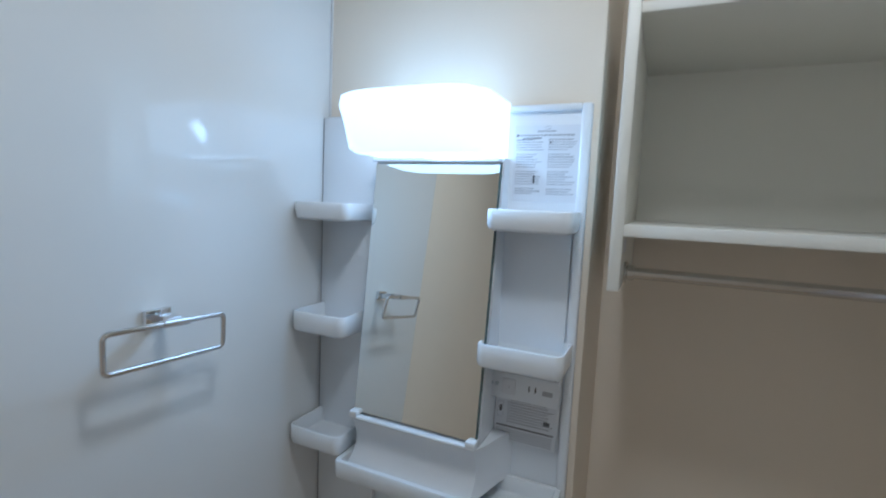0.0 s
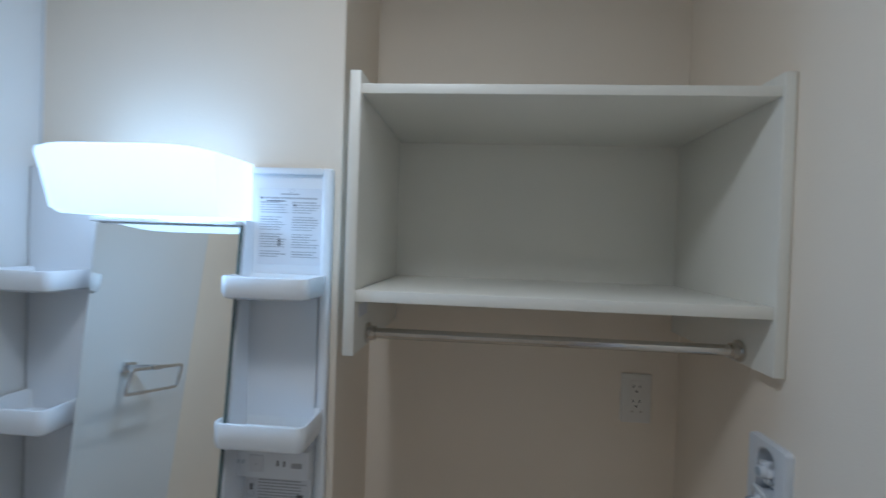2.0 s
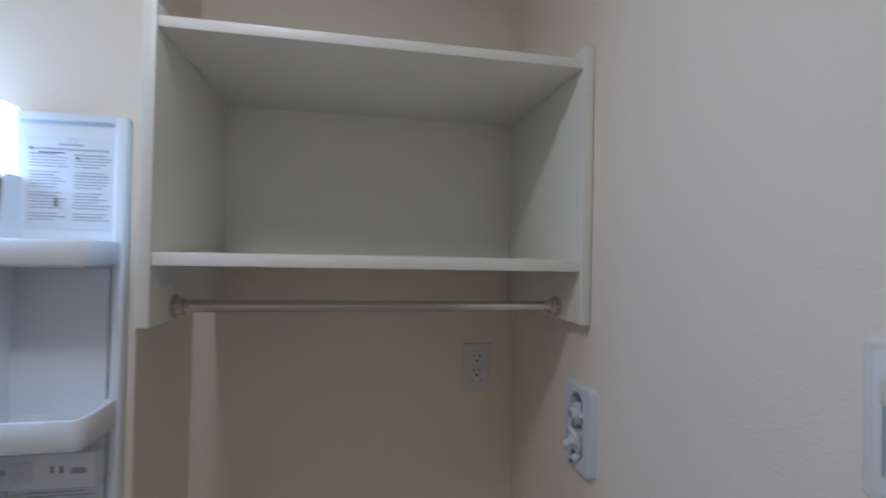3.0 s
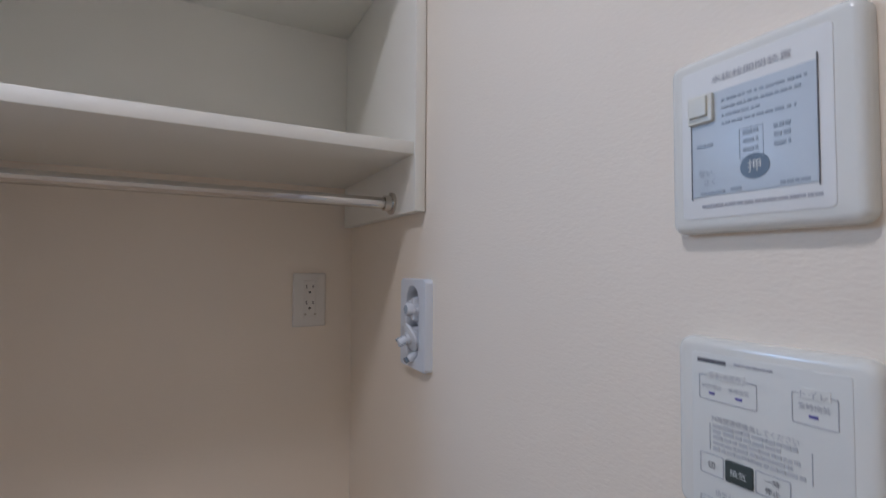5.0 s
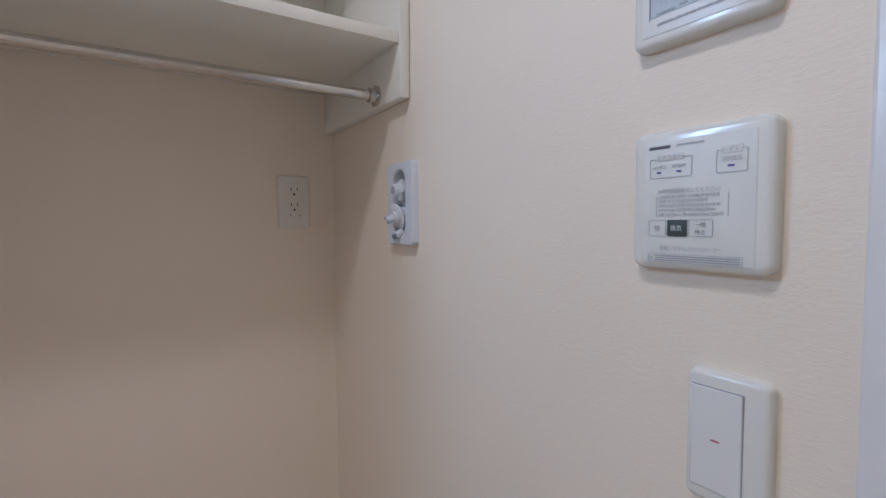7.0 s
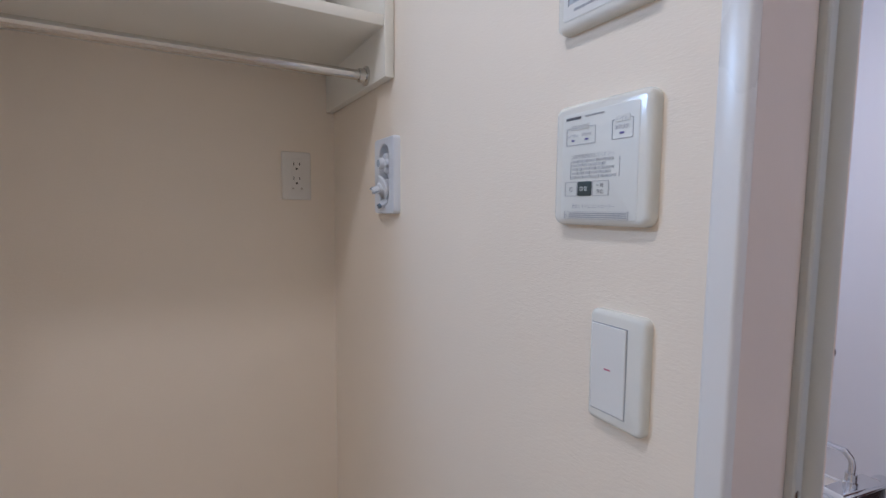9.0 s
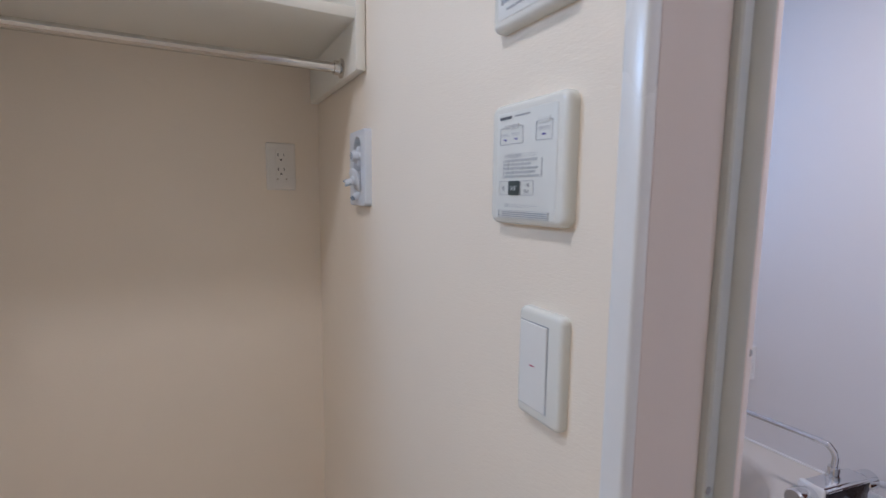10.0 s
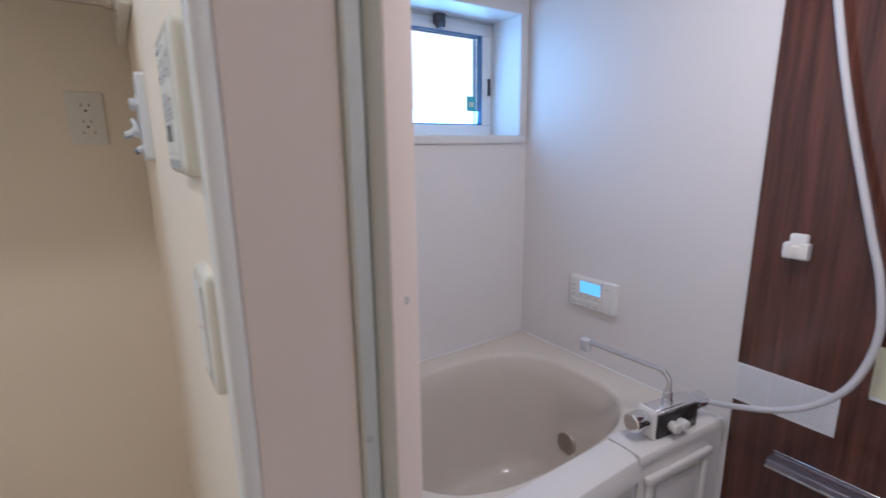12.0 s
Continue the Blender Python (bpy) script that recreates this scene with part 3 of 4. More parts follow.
def laundry_tap():
    t = thing("laundry_tap", "bluish-white recessed washing machine tap with nozzle", "laundry tap", on_wall(0.781, 1.348))
    w, h = 0.092, 0.138
    outer, inner = round_rect(w, h, 0.007, 8), round_rect(0.046, 0.112, 0.0225, 8)
    inner = [(x - 0.001, y + 0.001) for x, y in inner]
    ring = loft_bm([[(x, y, 0.0) for x, y in outer], [(x, y, 0.010) for x, y in outer], [(x * 0.97, y * 0.98, 0.0125) for x, y in outer],
                    [(x * 1.06, y * 1.03, 0.0125) for x, y in inner], [(x, y, 0.011) for x, y in inner], [(x * 0.99, y * 0.99, -0.020) for x, y in inner], [(x * 0.90, y * 0.95, -0.024) for x, y in inner]], False, True)
    part("plate", ring, TAP_PLATE_M, t)
    # upper valve: a scalloped crown handle on a short stem
    back = -0.020
    part("valve_body", tube_bm([(0, 0.014, 0.002), (0, 0.014, 0.020), (0, 0.014, 0.024)], [0.019, 0.0185, 0.013], 20), TAP_PLATE_M, t).location.z = back
    lobes = [(0.0160 + 0.0034 * math.cos(5 * a), a) for a in [2 * math.pi * k / 48 for k in range(48)]]
    crown = loft_bm([[(r * f * math.cos(a), 0.022 + r * f * math.sin(a), z) for r, a in lobes] for z, f in ((0.022, 0.85), (0.025, 1.0), (0.031, 1.0), (0.034, 0.88), (0.0342, 0.5))])
    part("handle", crown, TAP_PLATE_M, t, "white scalloped tap handle").location.z = back
    part("knob", tube_bm([(0, 0.022, 0.033), (0, 0.022, 0.041), (0, 0.022, 0.043)], [0.0100, 0.0098, 0.0086], 20), TAP_PLATE_M, t, "white round handle knob").location.z = back
    part("handle_cap", tube_bm([(0, 0.022, 0.0425), (0, 0.022, 0.0440)], [0.0070, 0.0066], 16), INK_BLUE, t, "grey-blue handle cap").location.z = back
    # lower outlet: a wide disc and a slim nozzle with two claws that point out and down
    part("outlet_collar", tube_bm([(0, -0.020, 0.002), (0, -0.022, 0.034)], [0.017, 0.0165], 20), TAP_PLATE_M, t).location.z = back
    way = Vector((0.0, -0.34, 0.94)).normalized()
    p = Vector((0, -0.021, 0.034))
    part("flange", tube_bm([p - way * 0.003, p, p + way * 0.0035, p + way * 0.005], [0.019, 0.0225, 0.0225, 0.020], 28), TAP_PLATE_M, t, "wide bluish-white disc").location.z = back
    part("nozzle", tube_bm([p + way * 0.004, p + way * 0.008, p + way * 0.010, p + way * 0.020, p + way * 0.022], [0.0105, 0.0095, 0.0068, 0.0060, 0.0045], 18), TAP_PLATE_M, t).location.z = back
    for dx, dy in ((-0.007, 0.006), (0.007, -0.004)):
        claw = part("claw", tube_bm([p + way * 0.012 + Vector((dx * 0.8, dy * 0.8, 0)), p + way * 0.021 + Vector((dx * 0.8, dy * 0.9, 0)), p + way * 0.024 + Vector((dx * 0.6, dy * 0.7, 0))], [0.0016, 0.0018, 0.0022], 8), INK_BLUE, t, "dark blue-grey claw")
        claw.location.z = back
    part("drip_lever", tube_bm(smooth_line([(0.0, -0.040, 0.014), (0.001, -0.049, 0.030), (0.002, -0.054, 0.040)], 4), [0.0066] * 8 + [0.0056], 12), TAP_PLATE_M, t).location.z = back
    part("lever_tip", tube_bm([(0.002, -0.054, 0.040), (0.002, -0.0565, 0.0445)], 0.0044, 12), BADGE_M, t, "dark blue lever tip").location.z = back
    return t


laundry_tap()


def vent_controller():
    c = thing("ventilation_controller", "ivory wall controller with printed keys and a dark key", "wall controller", on_wall(0.2775, 1.332))
    part("cover_plate", plate_bm(0.112, 0.115, 0.012, 0.010, 0.006), PLATE_M, c, "ivory rounded cover plate")
    W, H = 0.088, 0.100
    label = part("label_sheet", shifted(plate_bm(W, H, 0.0006, 0.002, 0.0003), Matrix.Translation((0.0, -0.002, 0.0118))), LABEL_M, c, "pale grey printed face")
    z = 0.0127
    X = lambda u: -W / 2 + 0.001 + u * W
    Y = lambda v: H / 2 - 0.002 - v * H
    ink, soft, faint = [], [], []
    ink.append(bar_bm(X(0.04), X(0.25), Y(0.060), Y(0.036), z))
    soft.append(scribble_bm(X(0.31), X(0.56), Y(0.045), 0.0016, z, random.Random(1)))
    soft += [round_frame_bm(X(0.05), X(0.46), Y(0.30), Y(0.14), 0.0004, z), round_frame_bm(X(0.67), X(0.92), Y(0.30), Y(0.13), 0.0004, z)]
    sheet = [bar_bm(X(0.12), X(0.38), Y(0.16), Y(0.11), z + 0.0001), bar_bm(X(0.71), X(0.88), Y(0.155), Y(0.10), z + 0.0001)]
    part("heading_gap", merge(*sheet), LABEL_M, label, "", False)
    t = z + 0.0004
    soft.append(text_bm("浴室(洗面所)", 0.0042, X(0.125), Y(0.152), t, "LEFT", W * 0.25))
    soft.append(text_bm("トイレ", 0.0042, X(0.72), Y(0.147), t, "LEFT", W * 0.15))
    soft.append(text_bm("60分停止", 0.0034, X(0.075), Y(0.222), t, "LEFT", W * 0.15))
    soft.append(text_bm("常時換気", 0.0034, X(0.27), Y(0.222), t, "LEFT", W * 0.14))
    soft.append(text_bm("常時換気", 0.0042, X(0.71), Y(0.215), t, "LEFT", W * 0.17))
    for u0, u1, v1 in ((0.125, 0.165, 0.262), (0.315, 0.36, 0.262), (0.765, 0.815, 0.258)):
        part("indicator", bar_bm(X(u0), X(u1), Y(v1), Y(v1 - 0.015), z), LED_VIOLET, label, "violet indicator", False)
    soft.append(text_bm("24時間連続換気してください", 0.0044, X(0.14), Y(0.428), t, "LEFT", W * 0.57))
    rng = random.Random(2)
    for k, u1 in enumerate((0.70, 0.60, 0.71, 0.67, 0.74)):
        faint.append(scribble_bm(X(0.15), X(u1), Y(0.455 + 0.037 * k), 0.0026, z, rng, 0.16))
    soft += [bar_bm(X(0.125), X(0.129), Y(0.62), Y(0.45), z), bar_bm(X(0.775), X(0.779), Y(0.62), Y(0.45), z)]
    soft += [round_frame_bm(X(0.05), X(0.225), Y(0.78), Y(0.645), 0.0004, z), round_frame_bm(X(0.44), X(0.655), Y(0.78), Y(0.645), 0.0004, z)]
    ink.append(text_bm("切", 0.0052, X(0.1375), Y(0.733), t, "CENTER"))
    ink += [text_bm("一時", 0.0042, X(0.5475), Y(0.703), t, "CENTER"), text_bm("停止", 0.0042, X(0.5475), Y(0.758), t, "CENTER")]
    soft.append(text_bm("換気システムコントローラー", 0.0042, X(0.165), Y(0.893), t, "LEFT", W * 0.57))
    soft += [frame_bm(X(0.05), X(0.90), Y(0.995), Y(0.925), 0.0002, z), text_bm("△", 0.004, X(0.06), Y(0.975), t)]
    for k in range(3):
        soft.append(scribble_bm(X(0.12), X(0.88), Y(0.942 + 0.018 * k), 0.0010, z, rng, 0.2))
    part("bold_print", merge(*ink), INK, label, "", False)
    part("faint_print", merge(*faint), INK_FAINT, label, "", False)
    part("fine_print", merge(*soft), INK_SOFT, label, "", False)
    key = part("key", shifted(plate_bm(W * 0.19, H * 0.135, 0.0012, 0.0012, 0.0004), Matrix.Translation((X(0.333), Y(0.7125), 0.0122))), GREEN_BUTTON, c, "dark green key")
    part("key_print", text_bm("換気", 0.0050, X(0.333), Y(0.731), 0.0141, "CENTER"), WHITE_INK, key, "", False)
    return c


vent_controller()


def drain_controller():
    c = thing("drain_valve_controller", "white wall controller with silver-blue printed face", "wall controller", on_wall(0.280, 1.519))
    part("cover_plate", plate_bm(0.112, 0.120, 0.012, 0.008, 0.006), PLATE_M, c, "white rounded cover plate")
    part("inner_plate", shifted(plate_bm(0.088, 0.101, 0.0008, 0.003, 0.0004), Matrix.Translation((-0.002, 0.0, 0.0117))), ROCKER_M, c)
    W, H, cy = 0.073, 0.068, -0.002
    label = part("label_sheet", shifted(plate_bm(W, H, 0.0006, 0.001, 0.0003), Matrix.Translation((-0.002, cy, 0.0124))), LABEL_BLUE, c, "silver-blue printed face")
    z = 0.0132
    X = lambda u: -0.002 - W / 2 + u * W
    Y = lambda v: cy + H / 2 - v * H
    for u, v0 in ((-0.006, 0.05), (1.0, -0.05)):
        part("border", bar_bm(X(u), X(u) + 0.0006, Y(1.02), Y(v0), z), INK, c, "", False)
    rng = random.Random(8)
    soft = []
    for k, (u0, u1) in enumerate(((0.28, 0.95), (0.28, 0.9), (0.28, 0.6), (0.28, 0.86))):
        soft.append(scribble_bm(X(u0), X(u1), Y(0.10 + 0.075 * k), 0.0019, z, rng, 0.35))
    for u in (0.46, 0.70):
        soft += [scribble_bm(X(u), X(u + 0.12), Y(0.46 + 0.08 * k), 0.0028, z, rng) for k in range(3)]
    soft += [frame_bm(X(0.43), X(0.62), Y(0.70), Y(0.42), 0.0002, z), scribble_bm(X(0.05), X(0.2), Y(0.50), 0.0024, z, rng)]
    soft += [text_bm("ない", 0.0050, X(0.07), Y(0.80), z + 0.0004), text_bm("さく", 0.0046, X(0.12), Y(0.89), z + 0.0004)]
    soft += [scribble_bm(X(0.08), X(0.30), Y(0.97), 0.0018, z, rng), scribble_bm(X(0.74), X(0.95), Y(0.96), 0.0022, z, rng)]
    part("fine_print", merge(*soft), INK_BLUE, label, "", False)
    part("bold_mark", bar_bm(X(0.35), X(0.44), Y(0.975), Y(0.945), z), INK_BLUE, label, "", False)
    badge = part("badge", loft_bm([[(X(0.55) + 0.0085 * math.cos(a), Y(0.78) + 0.0078 * math.sin(a), zz) for a in [2 * math.pi * k / 32 for k in range(32)]] for zz in (0.0128, 0.0134)]), BADGE_M, c, "dark round badge")
    part("badge_print", text_bm("押", 0.0085, X(0.55), Y(0.825), 0.0138, "CENTER"), WHITE_INK, badge, "", False)
    part("lock_button", merge(shifted(plate_bm(0.017, 0.019, 0.003, 0.001, 0.0008), Matrix.Translation((X(0.10), Y(0.14), 0.0128))), shifted(plate_bm(0.0125, 0.0135, 0.005, 0.001, 0.0008), Matrix.Translation((X(0.09), Y(0.12), 0.0128)))), BUTTON_CREAM, c, "cream push button")
    part("title_print", text_bm("水抜栓開閉装置", 0.0054, -0.001, 0.0385, 0.0130, "CENTER", 0.047), INK_SOFT, c, "", False)
    part("foot_print", scribble_bm(-0.032, 0.036, -0.0425, 0.0022, 0.0127, rng, 0.15), INK_SOFT, c, "", False)
    return c


drain_controller()


def light_switch():
    s = thing("light_switch", "white wide rocker light switch with a red mark", "light switch", on_wall(0.2515, 1.1455))
    part("cover_plate", plate_bm(0.0615, 0.105, 0.0095, 0.007, 0.005), PLATE_M, s)
    # solid grey backing; its colour gives the gap's shade round the rocker
    part("rocker_gap_shade", box_bm(-0.0262, 0.0130, -0.0415, 0.0405, 0.004, 0.00975), GAP_GREY, s, "grey backing coloured as the shaded gap round the rocker", False)
    rocker = part("rocker", loft_bm([[(-0.0257, -0.0410, 0.0090), (0.0122, -0.0410, 0.0090), (0.0122, 0.0396, 0.0090), (-0.0257, 0.0396, 0.0090)],
                                     [(-0.0257, -0.0410, 0.0100), (0.0122, -0.0410, 0.0100), (0.0122, 0.0396, 0.0108), (-0.0257, 0.0396, 0.0108)],
                                     [(-0.0252, -0.0405, 0.0104), (0.0117, -0.0405, 0.0104), (0.0117, 0.0391, 0.0112), (-0.0252, 0.0391, 0.0112)]]), ROCKER_M, s, "", False)
    part("mark", bar_bm(-0.0100, -0.0035, -0.0012, 0.0, 0.0110), RED_MARK, rocker, "red indicator mark", False)
    return s


light_switch()


def ceiling_lamp():
    c = thing("ceiling_light", "round white flush ceiling light, lit", "ceiling light")
    x, y, z = CEIL_LAMP
    part("rim", tube_bm([(x, y, z), (x, y, z - 0.022), (x, y, z - 0.026)], [0.085, 0.085, 0.075], 36), TRIM_M, c)
    d = part("diffuser", tube_bm([(x, y, z - 0.0265), (x, y, z - 0.034)], [0.072, 0.06], 36), LAMP_DISC, c, "lit diffuser")
    d.visible_shadow = False


ceiling_lamp()

# ---- bathroom things ----
def bath_window():
    w = tagged(new("window_1"), "small white bathroom window with frosted bright glass", "window", kind="structure")
    # trim round the recess
    b = 0.034
    part("trim_frame", merge(box_bm(WX0 - b, WX1 + b, BY1 - 0.010, BY1, WZ0 - 0.030, WZ0, 0.002, 2), box_bm(WX0 - b, WX1 + b, BY1 - 0.008, BY1, WZ1, WZ1 + b, 0.002, 2),
                             box_bm(WX0 - b, WX0, BY1 - 0.008, BY1, WZ0, WZ1, 0.002, 2), box_bm(WX1, WX1 + b, BY1 - 0.008, BY1, WZ0, WZ1, 0.002, 2)), SASH_M, w, "white recess trim")
    f = 0.050
    y0, y1 = WY - 0.004, WY + 0.03
    gx0, gx1, gz0, gz1 = WX0 + f, WX1 - 0.055, WZ0 + 0.045, WZ1 - 0.052
    part("sash_frame", merge(box_bm(WX0, WX1, y0, y1, WZ0, gz0, 0.003, 2), box_bm(WX0, WX1, y0, y1, gz1, WZ1, 0.003, 2), box_bm(WX0, gx0, y0, y1, gz0, gz1, 0.003, 2), box_bm(gx1, WX1, y0, y1, gz0, gz1, 0.003, 2)), SASH_M, w, "white sash")
    part("track_line", merge(box_bm(WX0, WX1, y0 - 0.004, y0, WZ1 - 0.012, WZ1 - 0.006, 0.001, 1), box_bm(WX1 - 0.012, WX1 - 0.008, y0 - 0.003, y0, WZ0, WZ1, 0.001, 1)), SEAL_M, w)
    g = 0.0045
    part("gasket", merge(box_bm(gx0, gx1, y0 + 0.004, y1, gz0, gz0 + g), box_bm(gx0, gx1, y0 + 0.004, y1, gz1 - g, gz1), box_bm(gx0, gx0 + g, y0 + 0.004, y1, gz0, gz1), box_bm(gx1 - g, gx1, y0 + 0.004, y1, gz0, gz1)), GASKET_M, w, "blue-grey glazing gasket", False)
    part("outer_bar", box_bm(gx1 - 0.018, gx1 - 0.005, y0 + 0.036, y0 + 0.043, WZ0 + 0.002, WZ1 - 0.002), OUTER_M, w, "blue-grey outer frame bar", False)
    part("outer_rail", box_bm(gx0, gx1 - 0.019, y0 + 0.036, y0 + 0.043, gz1 - 0.007, gz1 + 0.012), GASKET_M, w, "", False)
    p = part("pane", box_bm(gx0 - 0.004, gx1 + 0.004, y0 + 0.014, y0 + 0.018, gz0 - 0.004, gz1 + 0.004), GLASS_M, w, "", False)
    p.visible_shadow = False
    part("latch", merge(box_bm(1.574, 1.612, y0 - 0.030, y0, WZ1 - 0.040, WZ1 - 0.004, 0.003, 2), box_bm(1.582, 1.606, y0 - 0.036, y0 - 0.008, WZ1 - 0.054, WZ1 - 0.036, 0.003, 2)), LATCH_M, w, "dark bronze latch")
    part("pull", box_bm(WX1 - 0.030, WX1 - 0.020, y0 - 0.010, y0, 1.496, 1.562, 0.002, 1), LATCH_M, w, "dark pull")
    part("sticker", box_bm(1.742, 1.787, y0 + 0.0125, y0 + 0.0137, 1.435, 1.492), STICKER_M, w, "turquoise sticker", False)
    part("sticker_band", box_bm(1.752, 1.776, y0 + 0.0118, y0 + 0.0124, 1.452, 1.470), YELLOW_PAPER, w, "", False)


bath_window()
structure("backdrop", box_bm(0.9, 2.4, 1.75, 1.77, 1.0, 2.2), OUTSIDE_M, "bright white daylight beyond the frosted window", "backdrop")


def superellipse(cx, cy, rx, ry, z, n=3.2, steps=72):
    pts = []
    for k in range(steps):
        a = 2 * math.pi * k / steps
        c, s = math.cos(a), math.sin(a)
        pts.append((cx + rx * math.copysign(abs(c) ** (2 / n), c), cy + ry * math.copysign(abs(s) ** (2 / n), s), z))
    return pts


RIM = 0.508


def bathtub():
    t = thing("bathtub", "cream acrylic bathtub with rounded basin and white apron", "bathtub")
    x0, x1, y0, y1 = BX0 + 0.003, BX1 - 0.002, 0.425, BY1 - 0.002
    cx, cy = 1.410, 0.826
    # the basin's loops, from the outer foot up over the rim and down to the bottom
    def rect(z, g):
        pts = []
        for k in range(72):
            a = 2 * math.pi * (k) / 72
            c, s = math.cos(a), math.sin(a)
            m = max(abs(c), abs(s))
            pts.append(((x0 + x1) / 2 + c / m * ((x1 - x0) / 2 - g), (y0 + y1) / 2 + s / m * ((y1 - y0) / 2 - g), z))
        return pts
    loops = [rect(RIM - 0.05, 0.0), rect(RIM - 0.008, 0.0), rect(RIM, 0.008)]
    for rx, ry, z, n in ((0.410, 0.318, RIM + 0.001, 2.8), (0.400, 0.308, RIM - 0.004, 2.8), (0.393, 0.301, RIM - 0.016, 2.8), (0.379, 0.289, RIM - 0.10, 2.8), (0.355, 0.268, RIM - 0.28, 2.9),
                         (0.332, 0.250, RIM - 0.38, 3.0), (0.316, 0.238, RIM - 0.42, 3.0), (0.290, 0.216, RIM - 0.448, 3.0), (0.255, 0.188, RIM - 0.463, 2.9), (0.190, 0.15, RIM - 0.469, 2.8), (0.090, 0.07, RIM - 0.472, 2.6)):
        loops.append(superellipse(cx, cy, rx, ry, z, n))
    part("basin", loft_bm(loops, False, True), TUB_M, t, "cream rounded basin")
    part("wall_bead", merge(box_bm(x0, x1, BY1 - 0.011, BY1 - 0.0005, RIM - 0.012, RIM + 0.0045, 0.004, 2), box_bm(BX1 - 0.011, BX1 - 0.0005, 0.50, BY1, RIM - 0.012, RIM + 0.0045, 0.004, 2)), SASH_M, t, "white sealing bead")
    # rounded front rim over the apron
    def angled(bm):
        for v in bm.verts:
            v.co.y += 0.034 * min(1.0, (x1 - v.co.x) / (x1 - 1.553)) * (1.0 if v.co.y < 0.49 else 0.3)
        return bm
    prof = [(0.500, RIM + 0.0015), (0.45, RIM + 0.006), (0.405, RIM + 0.004), (0.385, RIM - 0.006), (0.374, RIM - 0.030), (0.372, RIM - 0.06), (0.385, RIM - 0.07), (0.44, RIM - 0.03), (0.50, RIM - 0.012)]
    part("front_rim", angled(loft_bm([[(x, y, z) for y, z in prof] for x in (x0, 1.5515)])), APRON_M, t, "white rounded front rim")
    prof = [(0.500, RIM + 0.002), (0.480, RIM + 0.0065), (0.386, RIM + 0.0065), (0.378, RIM + 0.004), (0.374, RIM - 0.004), (0.374, RIM - 0.020), (0.40, RIM - 0.024), (0.49, RIM - 0.020)]
    part("deck", angled(loft_bm([[(x, y, z) for y, z in prof] for x in (1.5545, x1)])), APRON_M, t, "white tap deck")
    part("apron", angled(box_bm(x0, 1.5515, 0.384, 0.402, -0.02, RIM - 0.05, 0.002, 1)), APRON_M, t, "white apron")
    part("end_apron", angled(box_bm(1.5545, x1, 0.377, 0.402, -0.02, RIM - 0.019, 0.002, 1)), APRON_M, t)
    part("access_panel", angled(merge(box_bm(1.575, 1.600, 0.364, 0.3775, 0.06, 0.425, 0.005, 3), box_bm(1.815, 1.842, 0.364, 0.3775, 0.06, 0.425, 0.005, 3),
                                     box_bm(1.570, 1.847, 0.361, 0.3775, 0.425, 0.450, 0.006, 3), box_bm(1.575, 1.842, 0.364, 0.3775, 0.035, 0.06, 0.005, 3), box_bm(1.622, 1.795, 0.371, 0.3775, 0.085, 0.402, 0.004, 3))), APRON_M, t, "white raised access panel")
    # circulation fitting on the far end of the basin
    fx, fy, fz = 1.772, 0.822, 0.238
    n = Vector((-1, 0, 0.10)).normalized()
    p = Vector((fx, fy, fz))
    fit = part("water_inlet", tube_bm([p - n * 0.02, p + n * 0.012, p + n * 0.017, p + n * 0.017, p + n * 0.013], [0.040, 0.040, 0.037, 0.031, 0.029], 32), INLET_M, t, "round metal water inlet")
    part("inlet_grille", tube_bm([p + n * 0.0100, p + n * 0.0150, p + n * 0.0165], [0.0275, 0.0270, 0.020], 28), INLET_M, fit)
    return t


bathtub()


